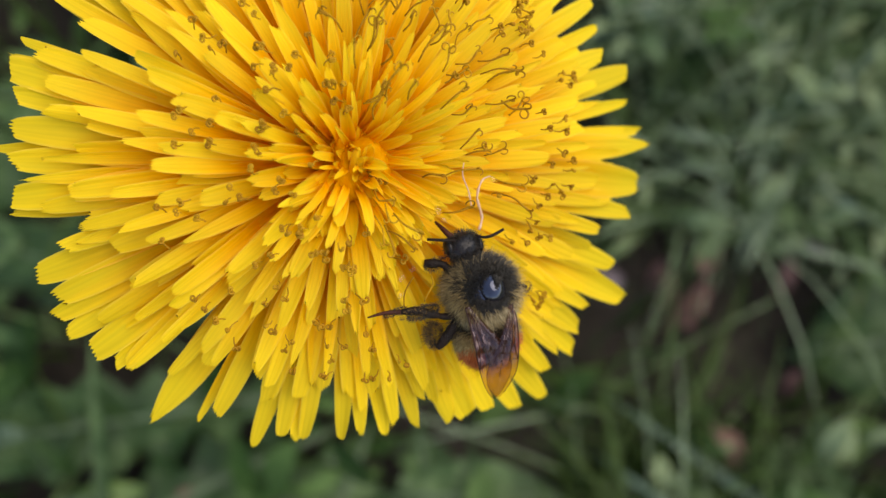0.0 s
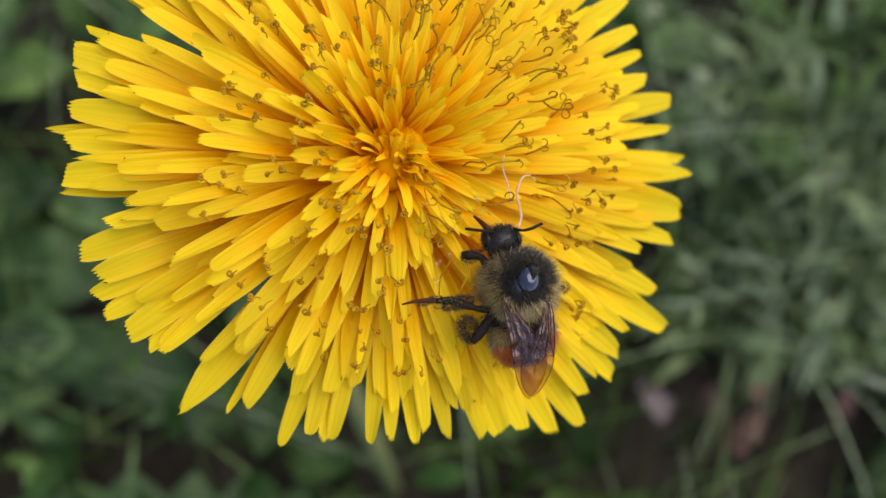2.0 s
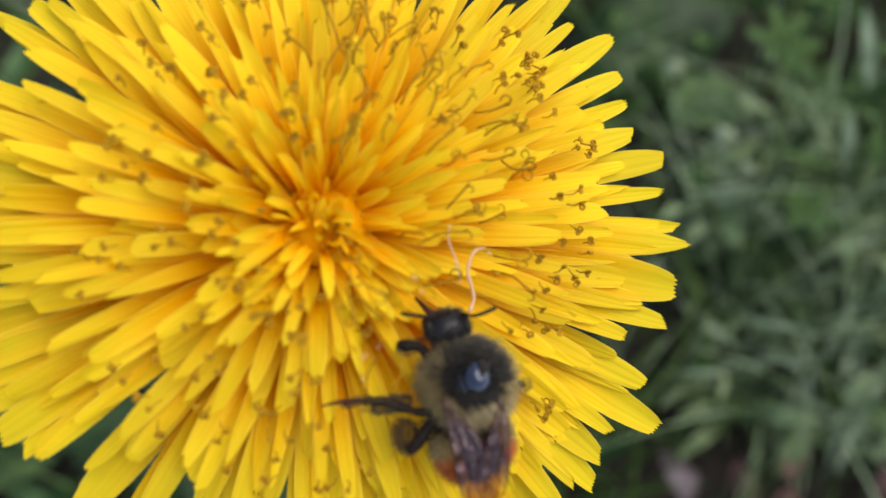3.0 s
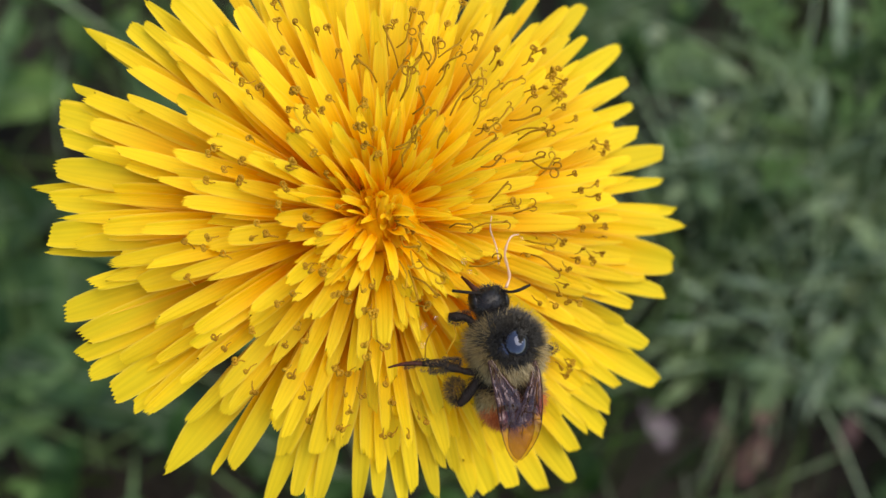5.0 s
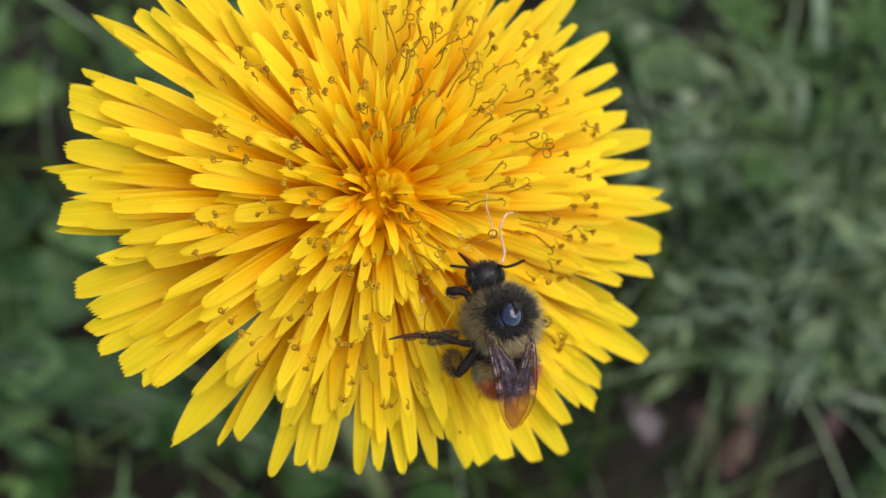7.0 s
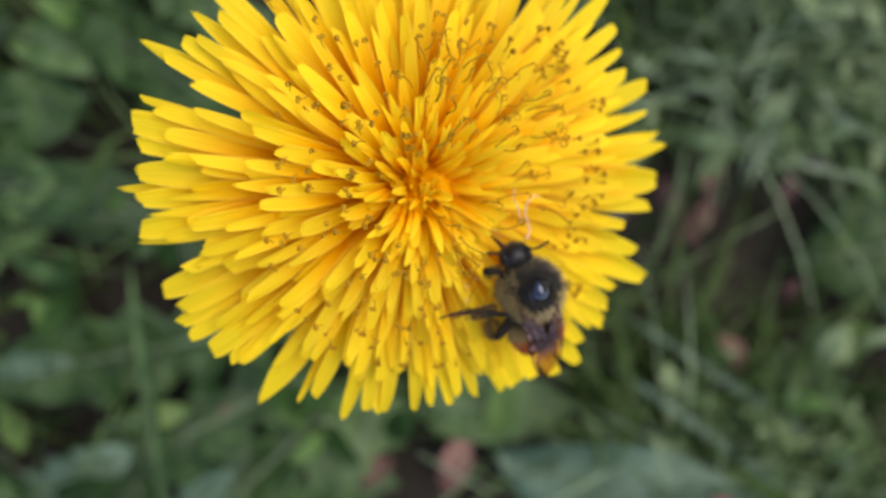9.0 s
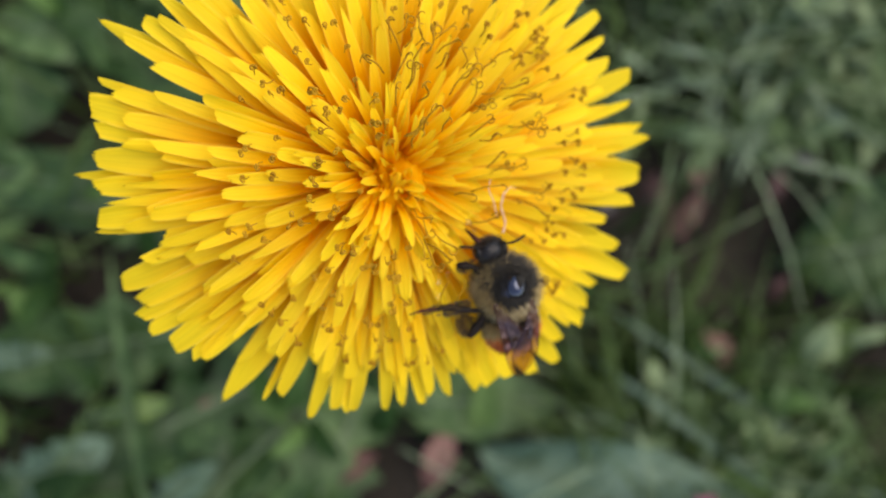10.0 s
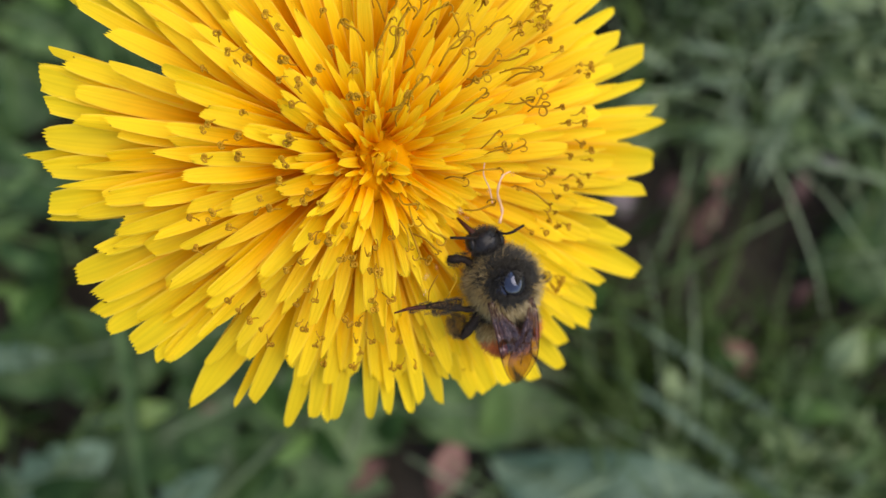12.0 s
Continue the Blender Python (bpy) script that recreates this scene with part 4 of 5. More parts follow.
    for k in range(110):
        az, reach = k * 137.508 + rnd.uniform(-40, 40), 1.0 + 8.0 * math.sqrt(k / 110) * rnd.uniform(0.75, 1.25)
        x, y = reach * math.cos(radians(az)), reach * math.sin(radians(az))
        if reach > 4 and not -95 < (az + 180) % 360 - 180 < 125 and rnd.random() < 0.4:
            continue
        lift = 0.8 if math.hypot(x - 8.4, y + 5.0) < 3.6 or math.hypot(x - 10.5, y + 8.1) < 4.5 else rnd.uniform(-1.0, 1.3)
        petal(az, reach, lift, rnd.uniform(0.7, 1.4), deep=True, sway=1.0 if lift == 0.8 else 2.5)
    verts, faces, uvs = [], [], []
    for me in hidden:
        n0 = len(verts)
        verts += [tuple(v.co) for v in me.vertices]
        uvs += [(0.0, 0.0)] * len(me.vertices)
        for f in me.polygons:
            faces.append(tuple(n0 + k for k in f.vertices))
            for k, l in zip(f.vertices, f.loop_indices):
                uvs[n0 + k] = tuple(me.uv_layers[0].data[l].uv)
        bpy.data.meshes.remove(me)
    o = new("inner_petals", mesh_from("inner_petals", verts, faces, M_PETAL, uvs))
    o.parent = ob
    tagged(o, "crowded orange-yellow petals deep in the flower", kind="stuff")
    # the orange cushion under the florets not yet open
    bm = bmesh.new()
    blob(bm, (0, 0, -0.2 * MM), (3.2 * MM, 3.2 * MM, 2.4 * MM), 0.35, 32, 20, 4.0)
    part("floret_cushion", bm, M_CUSHION, ob, "orange floret bases in the middle")
    # styles
    shapes = [(stalk, style_mesh(rnd, stalk, False)) for stalk in [rnd.uniform(0.35, 1.0) for _ in range(16)]]
    shapes += [(stalk, style_mesh(rnd, stalk, True)) for stalk in [rnd.uniform(1.4, 2.8) for _ in range(12)]]
    spots = list(STYLES) + [(68 + 6.1 * k, 10.5 + 3.1 * (k % 4)) for k in range(14)]
    for az0, r0 in ((28, 18.2), (-27, 18.4), (49, 17.4), (45, 16.3)):
        spots += [(az0 + rnd.uniform(-2.5, 2.5), r0 + rnd.uniform(-0.8, 0.8)) for _ in range(5)]
    spots += [(az + rnd.uniform(-3.5, 3.5), reach + rnd.uniform(-0.6, 0.6)) for az, reach in STYLES if rnd.random() < 0.28]
    for az, reach in spots:
        x, y = reach * math.cos(radians(az)), reach * math.sin(radians(az))
        if math.hypot(x - 10.2, y + 8.0) < 2.6:
            continue
        right = -80 < (az + 180) % 360 - 180 < 115 and reach < 13.5
        stalk, me = shapes[16 + rnd.randrange(12)] if right and rnd.random() < 0.8 else shapes[rnd.randrange(16)]
        o = new("style", me)
        o.parent = ob
        slope = table(reach, (0, 6, 10, 16, 24), (-62, -42, -20, -4, 10))
        size = rnd.uniform(0.85, 1.15)
        back = (reach - 0.75 * stalk * size) / reach
        o.matrix_local = pose(back * x * MM, back * y * MM, (crown(x, y) + rnd.uniform(-0.15, 0.30)) * MM, rnd.uniform(-40, 40), slope * 0.4 + rnd.uniform(-24, 14), az + rnd.uniform(-45, 45)) @ Matrix.Scale(size, 4)
    # the tuft of young styles in the very middle
    for k in range(16):
        o = new("style", shapes[rnd.randrange(16)][1])
        o.parent = ob
        a = k * 2.4
        o.matrix_local = pose((1.3 + 0.25 * k ** 0.5 * math.cos(a)) * MM, (-0.9 + 0.25 * k ** 0.5 * math.sin(a)) * MM, 2.4 * MM, rnd.uniform(-40, 40), -75, math.degrees(a)) @ Matrix.Scale(0.7, 4)
    # two long loose styles beside the bee
    for pts in (((4.36, -7.37), (4.09, -8.0), (3.99, -8.72), (4.26, -9.7)), ((5.79, -7.26), (6.09, -7.85), (5.91, -8.56), (5.78, -9.19))):
        bm = bmesh.new()
        line = smooth_line([(x * MM, y * MM, (crown(x, y) + 0.7) * MM) for x, y in pts], 12)
        tube(bm, line, [0.055 * MM] * 13, 5)
        part("style", bm, M_STIGMA, ob)
    # green cup of bracts under the petals
    bm = bmesh.new()
    prof = ((3.6, -8.2), (5.2, -9.0), (5.7, -11.5), (5.3, -15), (4.2, -18.5), (2.6, -20.5), (1.9, -21.5))
    rings = [[bm.verts.new((r * math.cos(k * math.pi / 12) * MM, r * math.sin(k * math.pi / 12) * MM, h * MM)) for k in range(24)] for r, h in prof]
    for p, q in zip(rings, rings[1:]):
        for k in range(24):
            bm.faces.new((p[k], q[k], q[(k + 1) % 24], p[(k + 1) % 24]))
    bm.faces.new(rings[0])
    bm.faces.new(rings[-1][::-1])
    part("receptacle", bm, M_BRACT, ob, "green cup under the petals")
    for layer, (n, top, r_top) in enumerate(((16, -6.5, 6.4), (12, -17, 9.0))):
        for k in range(n):
            a = 2 * math.pi * (k + 0.5 * layer) / n
            c, s = math.cos(a), math.sin(a)
            verts, faces = [], []
            pts = bezier(Vector((3.0, -20)), Vector((6.0, -18)), Vector((6.2, -12)) if not layer else Vector((7.0, -16)), Vector((r_top, top)), 6)
            for i, p in enumerate(pts):
                w = 1.05 * (1 - (i / 6) ** 2) + 0.1
                for u in (-1, 0, 1):
                    rr = p.x + (0.25 if u == 0 else 0)
                    verts.append(((c * rr - s * u * w) * MM, (s * rr + c * u * w) * MM, p.y * MM))
            for i in range(6):
                faces += [(3 * i, 3 * i + 1, 3 * i + 4, 3 * i + 3), (3 * i + 1, 3 * i + 2, 3 * i + 5, 3 * i + 4)]
            o = new("bract", mesh_from("bract", verts, faces, M_BRACT))
            o.parent = ob
    # hollow stem down to the rosette
    inv = HEAD.inverted()
    start = HEAD @ Vector((0, 0, -0.021))
    line = smooth_line([start, start - AXIS * 0.03, Vector((-0.024, 0.016, 0.12)), Vector((-0.020, 0.010, 0.05)), Vector((-0.018, 0.006, -0.006))], 28)
    bm = bmesh.new()
    tube(bm, [inv @ p for p in line], [(2.0 + 0.7 * i / 28) * MM for i in range(29)], 12)
    part("stem", bm, M_STEM, ob, "smooth pale green hollow stem")
    return tagged(ob, "fully open yellow dandelion head with curled brown styles", "flower")


dandelion()


# ---- sugar syrup on the petals before the bee ----
def syrup():
    ob = empty("syrup_drop", HEAD)
    # tiny droplets added to give the glints of the wet syrup
    for cx, cy, r in ((5.6, -2.6, 0.32), (6.3, -3.2, 0.22), (8.3, -1.2, 0.26), (10.4, 0.2, 0.24), (3.6, -7.6, 0.30), (3.9, -8.9, 0.26), (4.3, -6.9, 0.20)):
        bm = bmesh.new()
        blob(bm, (0, 0, 0), (0.75 * r * MM, 1.1 * r * MM, 0.5 * r * MM), 0.5, 18, 12, cx)
        o = part("droplet", bm, M_SYRUP, ob, "small clear droplet added to give a glint")
        o.matrix_local = pose(cx * MM, cy * MM, (crown(cx, cy) + 0.25) * MM, 0, 8, 40 * cx)
    # highlights along the edges of the syrup film, put in as pale tubes
    for thick, pts in ((0.09, ((10.01, 0.38), (9.4, 0.1), (9.15, -0.52), (9.19, -1.37), (9.69, -2.13), (10.03, -2.84), (9.84, -3.67))), (0.03, ((7.15, 1.01), (7.34, 0.1), (8.22, -0.95), (8.79, -2.11)))):
        bm = bmesh.new()
        line = smooth_line([((x) * MM, y * MM, (crown(x, y) + 0.35) * MM) for x, y in pts], 18)
        tube(bm, line, [(0.035 + thick * (0.4 + 0.6 * math.sin(0.9 * i + 1.5) ** 2) * min(1, 0.3 + i / 14)) * MM for i in range(19)], 8)
        part("highlight_tube", bm, M_SYRUP_HIGHLIGHT, ob, "pinkish highlight of the syrup, drawn as a glossy tube")
    return tagged(ob, "clear sticky sugar syrup drop glistening on petals", "syrup")


syrup()


# ---- the bumblebee, feeding on the petals ----
def fur(name, centre, radii, count, length, mat, keep, parent, seed, sweep=(0, -0.35, 0.1), thick=0.025):
    rnd = random.Random(seed)
    verts, faces = [], []
    c, sw = Vector(centre), Vector(sweep)
    made = 0
    while made < count:
        d = Vector((rnd.gauss(0, 1), rnd.gauss(0, 1), rnd.gauss(0, 1))).normalized()
        p = Vector((d.x * radii[0], d.y * radii[1], d.z * radii[2]))
        if not keep(p + c, rnd):
            continue
        made += 1
        nrm = Vector((d.x / radii[0], d.y / radii[1], d.z / radii[2])).normalized()
        h = (nrm + sw * rnd.uniform(0.4, 1.3) + Vector((rnd.gauss(0, 0.22), rnd.gauss(0, 0.22), rnd.gauss(0, 0.22)))).normalized()
        s = h.orthogonal().normalized()
        o = h.cross(s)
        l = length * rnd.uniform(0.55, 1.25)
        curl = Vector((rnd.gauss(0, 0.15), rnd.gauss(-0.1, 0.15), rnd.gauss(0, 0.15))) * l
        b = len(verts)
        for f, w in ((-0.05, 1.0), (0.55, 0.75)):
            q = c + p + h * l * f + curl * f * f
            for k in range(3):
                a = k * 2.0944
                verts.append(tuple((q + (s * math.cos(a) + o * math.sin(a)) * thick * w) * MM))
        verts.append(tuple((c + p + h * l + curl) * MM))
        for k in range(3):
            j = (k + 1) % 3
            faces += [(b + k, b + j, b + 3 + j, b + 3 + k), (b + 3 + k, b + 3 + j, b + 6)]
    ob = new(name, mesh_from(name, verts, faces, mat))
    ob.parent = parent
    return ob


def bumblebee():
    bee = empty("bumblebee", HEAD @ pose(10.57 * MM, -8.10 * MM, 3.5 * MM, 0, 0, 25.6))

    def ball(name, centre, radii, mat, parent=bee, label="", rough=0.04, seed=1):
        bm = bmesh.new()
        blob(bm, [c * MM for c in centre], [r * MM for r in radii], rough, 28, 20, seed)
        return part(name, bm, mat, parent, label)

    def limb(name, points, radii, mat, parent=bee, sides=8, label=""):
        bm = bmesh.new()
        n = 4 * (len(points) - 1)
        rr = [float(np.interp(i / n * (len(points) - 1), range(len(radii)), radii)) * MM for i in range(n + 1)]
        tube(bm, [p * MM for p in smooth_line(points, n)], rr, sides)
        return part(name, bm, mat, parent, label)

    # thorax with its bald shiny disc
    tc, tr = (-0.27, 0.42, -0.2), (2.20, 2.05, 2.35)
    thorax = ball("thorax", tc, tr, M_CHITIN, label="black thorax with bald glossy top")
    patch = Vector((-0.10, 0.56, 2.15))

    def around(p):
        return math.hypot(p.x - patch.x, p.y - patch.y) * (1 + 0.25 * noise.noise(p * 0.9)) * (1.22 if p.y < patch.y - 0.5 else 1.0) if p.z > 0 else 9.0

    fur("fur", tc, tr, 3600, 0.6, M_FUR_BLACK, lambda p, r: p.z > -1.6 and 0.96 + r.uniform(-0.10, 0.10) < around(p) < 1.95 + r.uniform(-0.3, 0.3), thorax, 1, (0, -0.1, 0.2))
    fur("fur", tc, tr, 3400, 0.92, M_FUR_BLACK, lambda p, r: p.z > -1.9 and around(p) > 1.5, thorax, 25, (0, -0.1, 0.15), 0.017)
    fur("fur", tc, tr, 10000, 1.06, M_FUR_TAN, lambda p, r: p.z > -1.9 and around(p) > 1.66 + r.uniform(0, 0.42) and (r.random() < (0.40 if p.y > 0.75 + r.uniform(-0.3, 0.3) and -1.7 < p.x + r.uniform(-0.3, 0.3) < 1.7 else 1)), thorax, 2, (0, -0.1, 0.15), 0.016)
    fur("fur", tc, tr, 3000, 0.85, M_FUR_BLACK, lambda p, r: p.z > -1.9 and around(p) > 1.4 and p.y > 0.6 and -2.1 < p.x < 1.9, thorax, 3, (0, 0.2, 0.15))
    fur("fur", tc, tr, 1700, 1.05, M_FUR_CREAM, lambda p, r: p.y < -0.75 + r.uniform(-0.15, 0.15) and p.z > -0.2 and -2.0 < p.x < 1.7, thorax, 23, (0, -0.5, 0.35), 0.022)
    # dome curved more tightly than the thorax to shrink the sky's reflection
    dc, dr = (-0.05, 0.56, 1.22), (1.17, 1.25, 1.30)
    disc = ball("bald_disc", dc, dr, M_CHITIN, thorax, "hairless glossy black shield", 0.02)
    # wedge of black hairs added as the dark notch in the disc's reflection
    fur("fur", dc, dr, 240, 0.30, M_FUR_BLACK, lambda p, r: p.z > 2.0 and abs(math.degrees(math.atan2(p.y - dc[1], p.x - dc[0])) - 62) < 17 and 0.16 < math.hypot(p.x - dc[0], p.y - dc[1]) < 1.0, disc, 21, (0.0, -0.4, 0.2), 0.045)
    # head
    hc, hr = (-0.66, 3.75, -0.30), (1.34, 1.10, 1.12)
    head = ball("head", hc, hr, M_EYE, label="black hairy head")
    fur("fur", hc, hr, 1000, 0.36, M_FUR_BLACK, lambda p, r: p.z > -1.2, head, 4, (0, 0.2, 0.1), 0.018)
    for x, y in ((-1.76, 4.05), (0.46, 3.66)):
        ball("eye", (x, y, -0.25), (0.34, 0.72, 0.75), M_EYE, head, "glossy black compound eye")
    limb("proboscis", ((-1.2, 4.6, -0.5), (-1.45, 5.05, -0.7), (-1.62, 5.45, -1.0), (-1.85, 5.95, -1.5)), (0.26, 0.22, 0.17, 0.10), M_REDDISH, head, label="reddish-brown sucking mouthpart")
    limb("antenna", ((-1.2, 4.5, 0.35), (-1.8, 4.72, 0.6), (-2.3, 4.90, 0.55), (-3.27, 5.27, 0.4)), (0.11, 0.10, 0.12, 0.10), M_CHITIN_DULL)
    limb("antenna", ((0.25, 4.40, 0.4), (0.72, 4.14, 0.8), (1.25, 4.10, 0.95), (1.75, 4.16, 0.95), (2.28, 4.25, 0.9)), (0.11, 0.10, 0.12, 0.12, 0.10), M_CHITIN_DULL)
    # abdomen
    ac, ar = (-0.75, -2.95, -0.55), (2.05, 2.2, 1.65)
    abdomen = ball("abdomen", ac, ar, M_CHITIN_DULL, label="banded furry abdomen, pale, orange and black")
    fur("fur", ac, ar, 1500, 0.75, M_FUR_TAN, lambda p, r: p.z > -1.6 and -2.35 + r.uniform(-0.3, 0.3) > p.y > -3.45 + r.uniform(-0.25, 0.25) and not -1.7 < p.x < 0.4, abdomen, 5, (0, -0.5, 0.1))
    fur("fur", ac, ar, 2600, 0.75, M_FUR_ORANGE, lambda p, r: p.z > -1.6 and -4.75 < p.y < -3.5 + r.uniform(-0.25, 0.25) and not -1.7 < p.x < 0.5 + r.uniform(0, 0.4), abdomen, 6, (0, -0.5, 0.1))
    fur("fur", ac, ar, 2000, 0.6, M_FUR_BLACK, lambda p, r: p.z > -2.4 and (p.y < -4.7 or p.y > -2.5 or -1.9 < p.x < 0.6), abdomen, 7, (0, -0.5, 0.1))
    # wings folded over the back: a dark crumpled inner half with veins, a clear amber outer third
    wing_shapes = (
        (((0.0, -2.42, -2.05), (-1.2, -2.48, -1.55), (-2.4, -2.50, -0.95), (-3.6, -2.56, -0.30), (-4.6, -2.58, 0.05), (-5.6, -2.52, 0.02), (-6.5, -2.36, -0.35), (-7.2, -2.14, -0.90), (-7.65, -1.90, -1.40), (-7.85, -1.72, -1.66)), 0.0),
        (((-0.9, 1.06, 0.75), (-1.9, 1.06, 0.30), (-2.9, 0.92, -0.35), (-3.8, 0.80, -1.05), (-4.7, 0.66, -1.75), (-5.6, 0.42, -2.15), (-6.4, 0.04, -2.18), (-7.0, -0.42, -2.02), (-7.5, -0.95, -1.75), (-7.72, -1.25, -1.48)), 0.13))
    for shape, lift in wing_shapes:
        ys, leads, trails = [p[0] for p in shape][::-1], [p[1] for p in shape][::-1], [p[2] for p in shape][::-1]
        n, cols = 36, 10
        rows, uvs = [], []
        for i in range(n + 1):
            s = i / n
            y = ys[-1] + (ys[0] - ys[-1]) * s
            lead, trail = table(y, ys, leads), table(y, ys, trails)
            z0 = table(y, (-7.85, -5.6, -3.0, 0.0), (0.10, 1.22, 1.95, 2.15)) + lift
            crumple = table(s, (0, 0.1, 0.55, 0.75, 1), (0.4, 1.0, 1.0, 0.25, 0.12))
            row = []
            for j in range(cols + 1):
                v = j / cols
                fold = 0.11 * math.sin(v * 17 + 2.0 * s) + 0.20 * noise.noise(Vector((v * 4, s * 13, lift * 50))) + 0.10 * noise.noise(Vector((v * 9, s * 27, lift * 30)))
                row.append(Vector((lead + (trail - lead) * v, y - 0.5 * v * (trail - lead) * (0.15 if lift else -0.15) * (1 - s), z0 + crumple * fold + 0.10 * math.sin(math.pi * v) - 0.12 * abs(lead + (trail - lead) * v + 0.9) * (1 - 0.6 * s))))
                uvs.append((v, s))
            rows.append(row)
        verts = [tuple(p * MM) for row in rows for p in row]
        faces = [(i * (cols + 1) + j, i * (cols + 1) + j + 1, (i + 1) * (cols + 1) + j + 1, (i + 1) * (cols + 1) + j) for i in range(n) for j in range(cols)]
        wing = new("wing", mesh_from("wing", verts, faces, M_WING, uvs))
        wing.parent = bee
        tagged(wing, "smoky brown see-through wing with amber tip")

        def at(s, v):
            i, j = min(n - 1, int(s * n)), min(cols - 1, int(v * cols))
            a, b = s * n - i, v * cols - j
            return (rows[i][j] * (1 - b) + rows[i][j + 1] * b) * (1 - a) + (rows[i + 1][j] * (1 - b) + rows[i + 1][j + 1] * b) * a

        # the veins, each from root to end in wing coordinates, with its thickness
        nerves = ((0.055, ((0.0, 0.02), (0.3, 0.02), (0.62, 0.02))), (0.034, ((0.62, 0.02), (0.82, 0.01), (0.97, 0.03))), (0.040, ((0.02, 0.25), (0.25, 0.22), (0.48, 0.14), (0.62, 0.03))),
                  (0.036, ((0.05, 0.45), (0.25, 0.42), (0.42, 0.36), (0.60, 0.34))), (0.030, ((0.42, 0.36), (0.44, 0.24), (0.48, 0.14))), (0.030, ((0.60, 0.34), (0.60, 0.18), (0.62, 0.03))),
                  (0.028, ((0.25, 0.42), (0.36, 0.58), (0.50, 0.62), (0.62, 0.55))), (0.026, ((0.50, 0.62), (0.51, 0.48), (0.52, 0.35))), (0.026, ((0.62, 0.55), (0.64, 0.44), (0.60, 0.34))),
                  (0.028, ((0.06, 0.70), (0.25, 0.74), (0.42, 0.80), (0.56, 0.84))), (0.024, ((0.36, 0.58), (0.38, 0.70), (0.36, 0.78))), (0.020, ((0.05, 0.98), (0.4, 0.99), (0.8, 0.99), (0.97, 0.97))),
                  (0.022, ((0.62, 0.55), (0.70, 0.60), (0.76, 0.58))), (0.022, ((0.56, 0.84), (0.62, 0.72), (0.62, 0.55))))
        for thick, path in nerves:
            bm = bmesh.new()
            pts = [at(p.x, p.y) + Vector((0, 0, 0.025)) for p in smooth_line([(a, b, 0) for a, b in path], 10)]
            tube(bm, [p * MM for p in pts], 0.75 * thick * MM, 5)
            part("vein", bm, M_VEIN, wing)
    # legs: fore and middle on the near side, hind leg dusted with pollen, one tip beyond
    fore = limb("foreleg", ((-1.5, 1.7, -1.0), (-2.09, 2.29, -0.4), (-2.42, 2.95, -0.25)), (0.36, 0.34, 0.28), M_CHITIN_DULL)
    limb("shin", ((-2.40, 2.90, -0.25), (-2.75, 3.18, -0.3), (-3.25, 3.33, -0.4), (-3.72, 3.50, -0.6)), (0.26, 0.28, 0.37, 0.26), M_CHITIN_DULL, fore)
    fur("fur", (-3.0, 3.2, -0.35), (0.8, 0.36, 0.30), 420, 0.28, M_FUR_BLACK, lambda p, r: True, fore, 18, (-0.3, 0.3, 0), 0.013)
    mid = limb("middle_leg", ((-1.8, -0.9, -0.6), (-2.9, -0.78, 0.0), (-3.6, -0.56, 0.15), (-4.0, -0.36, 0.2)), (0.36, 0.29, 0.25, 0.20), M_CHITIN_DULL)
    shin = limb("shin", ((-3.9, -0.40, 0.2), (-4.6, 0.02, 0.25), (-5.5, 0.56, 0.2), (-6.6, 0.84, 0.1)), (0.20, 0.33, 0.33, 0.19), M_CHITIN_DULL, mid)
    fur("fur", (-5.0, 0.27, 0.2), (1.15, 0.36, 0.32), 1100, 0.30, M_FUR_BLACK, lambda p, r: True, shin, 9, (-0.6, 0.1, 0), 0.014)
    fur("fur", (-5.6, 0.50, 0.25), (1.2, 0.40, 0.36), 260, 0.20, M_POLLEN, lambda p, r: True, shin, 13, (-0.6, 0.1, 0), 0.020)
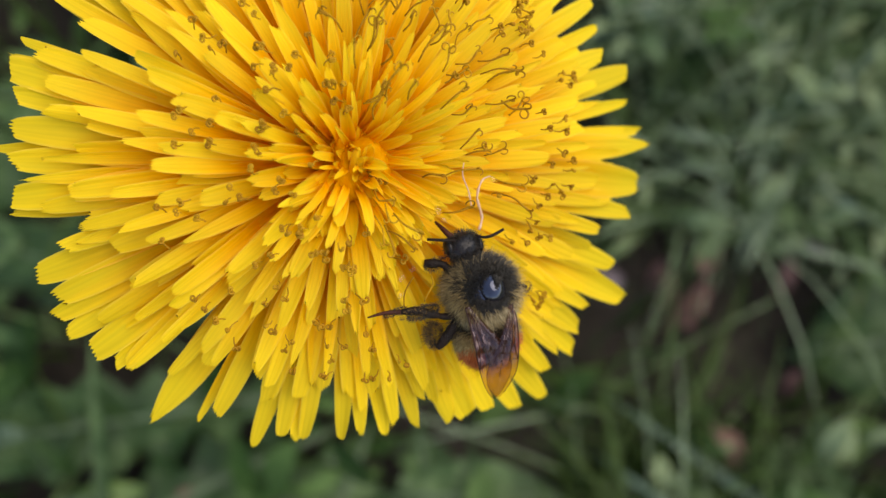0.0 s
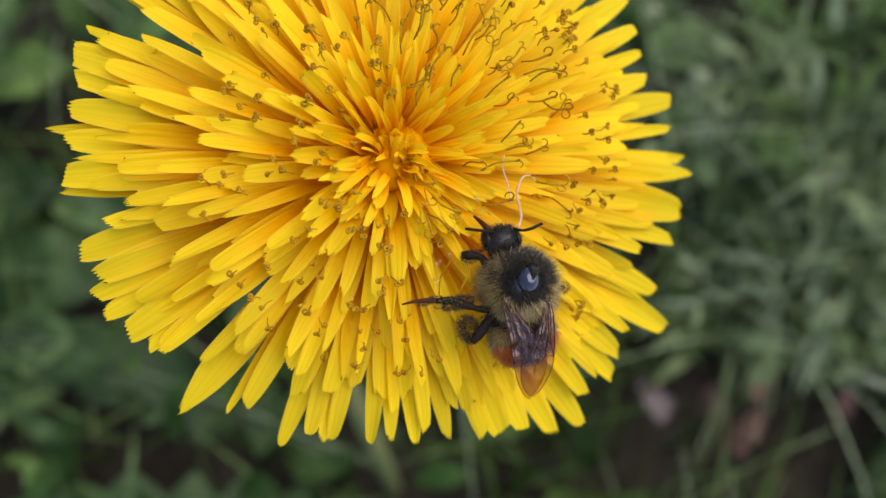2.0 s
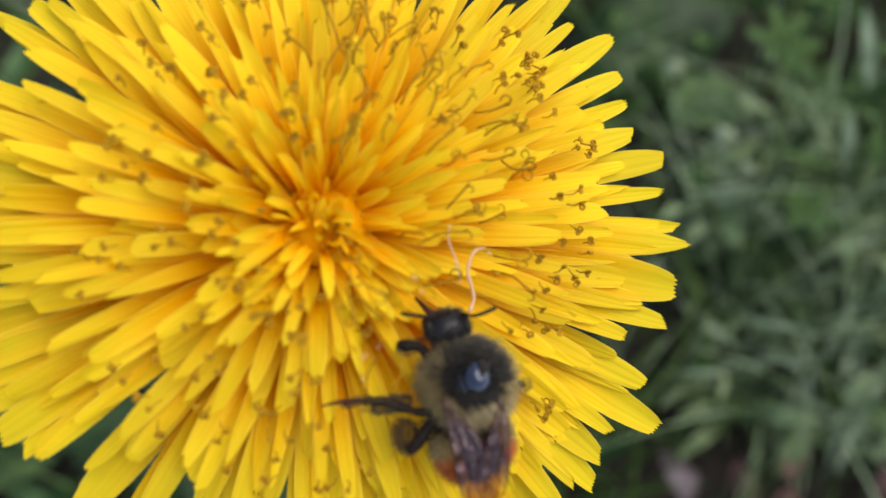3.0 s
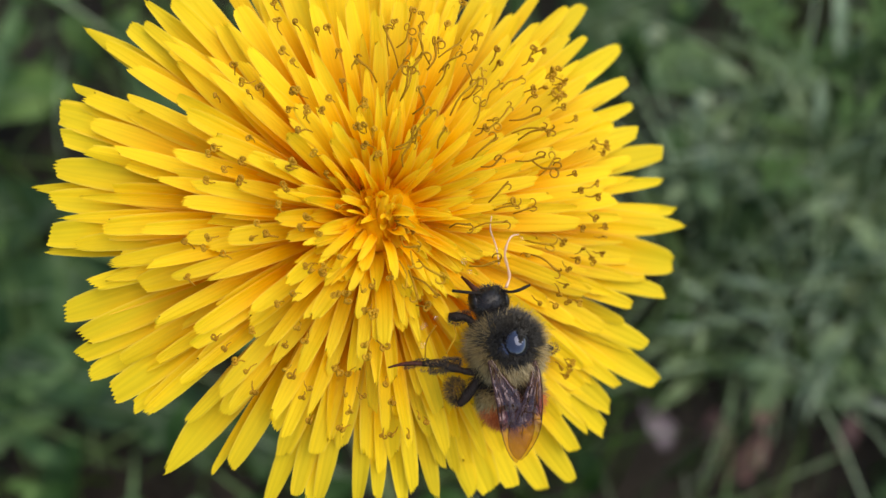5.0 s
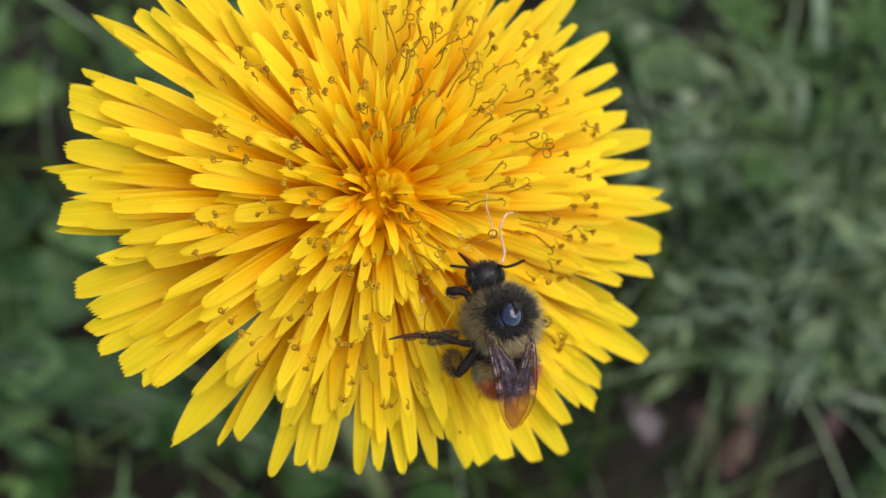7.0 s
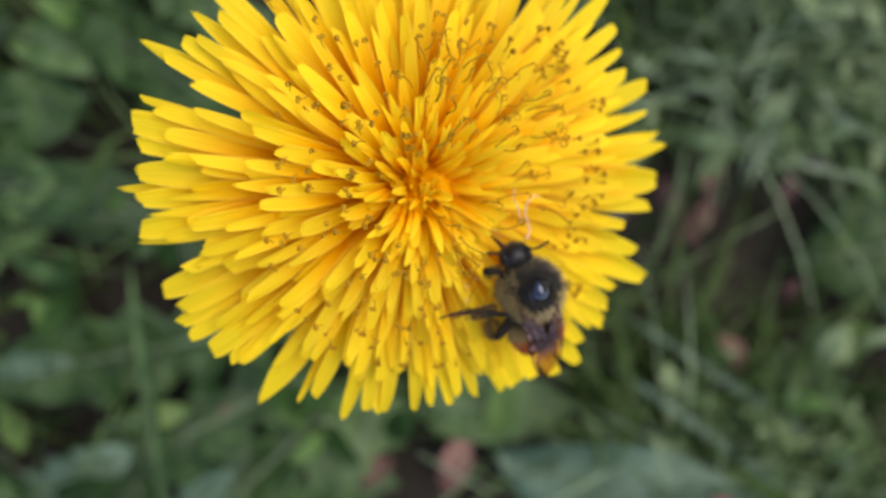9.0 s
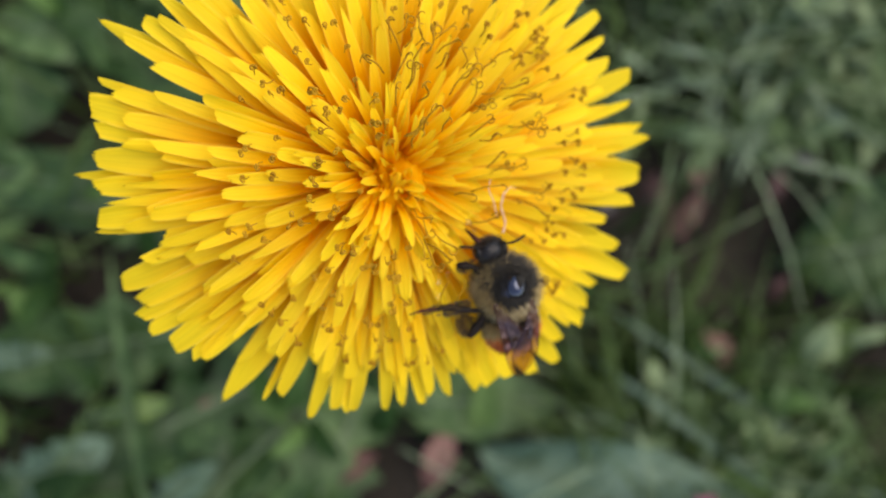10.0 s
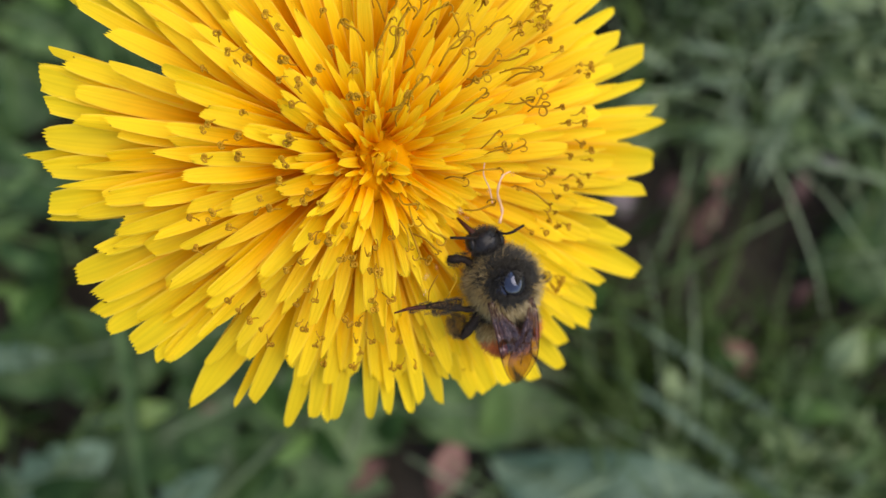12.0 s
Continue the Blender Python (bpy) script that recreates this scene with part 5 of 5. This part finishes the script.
    foot = limb("foot", ((-6.5, 0.82, 0.1), (-7.2, 1.02, 0.05), (-7.9, 1.17, -0.05), (-8.95, 1.20, -0.2)), (0.19, 0.17, 0.13, 0.06), M_REDDISH, mid, label="thin reddish-brown foot")
    fur("fur", (-6.9, 0.95, 0.05), (0.9, 0.19, 0.17), 420, 0.20, M_FUR_BLACK, lambda p, r: True, foot, 16, (-0.8, 0.1, 0), 0.012)
    hind = limb("hind_leg", ((-1.9, -0.9, -0.7), (-2.5, -1.15, -0.2), (-3.2, -1.6, 0.0), (-4.05, -2.35, -0.2), (-4.6, -2.75, -0.5)), (0.36, 0.36, 0.37, 0.38, 0.26), M_CHITIN_DULL)
    shin = limb("shin", ((-4.45, -2.70, -0.5), (-4.7, -2.2, -0.9), (-4.6, -1.5, -1.3)), (0.18, 0.16, 0.10), M_CHITIN_DULL, hind)
    fur("fur", (-4.45, -1.9, -0.9), (0.60, 0.85, 0.35), 900, 0.42, M_FUR_BLACK, lambda p, r: True, shin, 10, (-0.5, 0.3, 0.2), 0.014)
    fur("fur", (-4.45, -1.85, -0.9), (0.42, 0.55, 0.3), 300, 0.42, M_POLLEN, lambda p, r: True, shin, 24, (-0.3, 0.3, 0.3), 0.018)
    fur("fur", (-4.50, -1.85, -0.9), (0.75, 0.95, 0.38), 420, 0.40, M_POLLEN, lambda p, r: True, shin, 11, (-0.5, 0.3, 0.2), 0.020)
    fur("fur", (-3.3, -1.75, -0.1), (0.95, 0.55, 0.36), 500, 0.25, M_FUR_BLACK, lambda p, r: abs(p.x - p.y + 1.55) < 0.75, hind, 22, (-0.4, -0.3, 0.1), 0.013)
    far = limb("middle_leg", ((1.6, -0.2, -1.0), (2.6, -0.5, -0.5), (3.25, -0.8, -0.8)), (0.3, 0.28, 0.2), M_CHITIN_DULL)
    fur("fur", (3.3, -0.8, -0.7), (0.4, 0.35, 0.3), 160, 0.25, M_POLLEN, lambda p, r: True, far, 12, (0, 0, 0.2), 0.02)
    return tagged(bee, "furry bumblebee with tan thorax and orange band on petals", "bumblebee")


bee = bumblebee()


def motions():
    """The bee clings still while it feeds."""
    m = bee.matrix_world.copy()
    walk(bee, [(0.0, m), (12.0, m)])


motions()
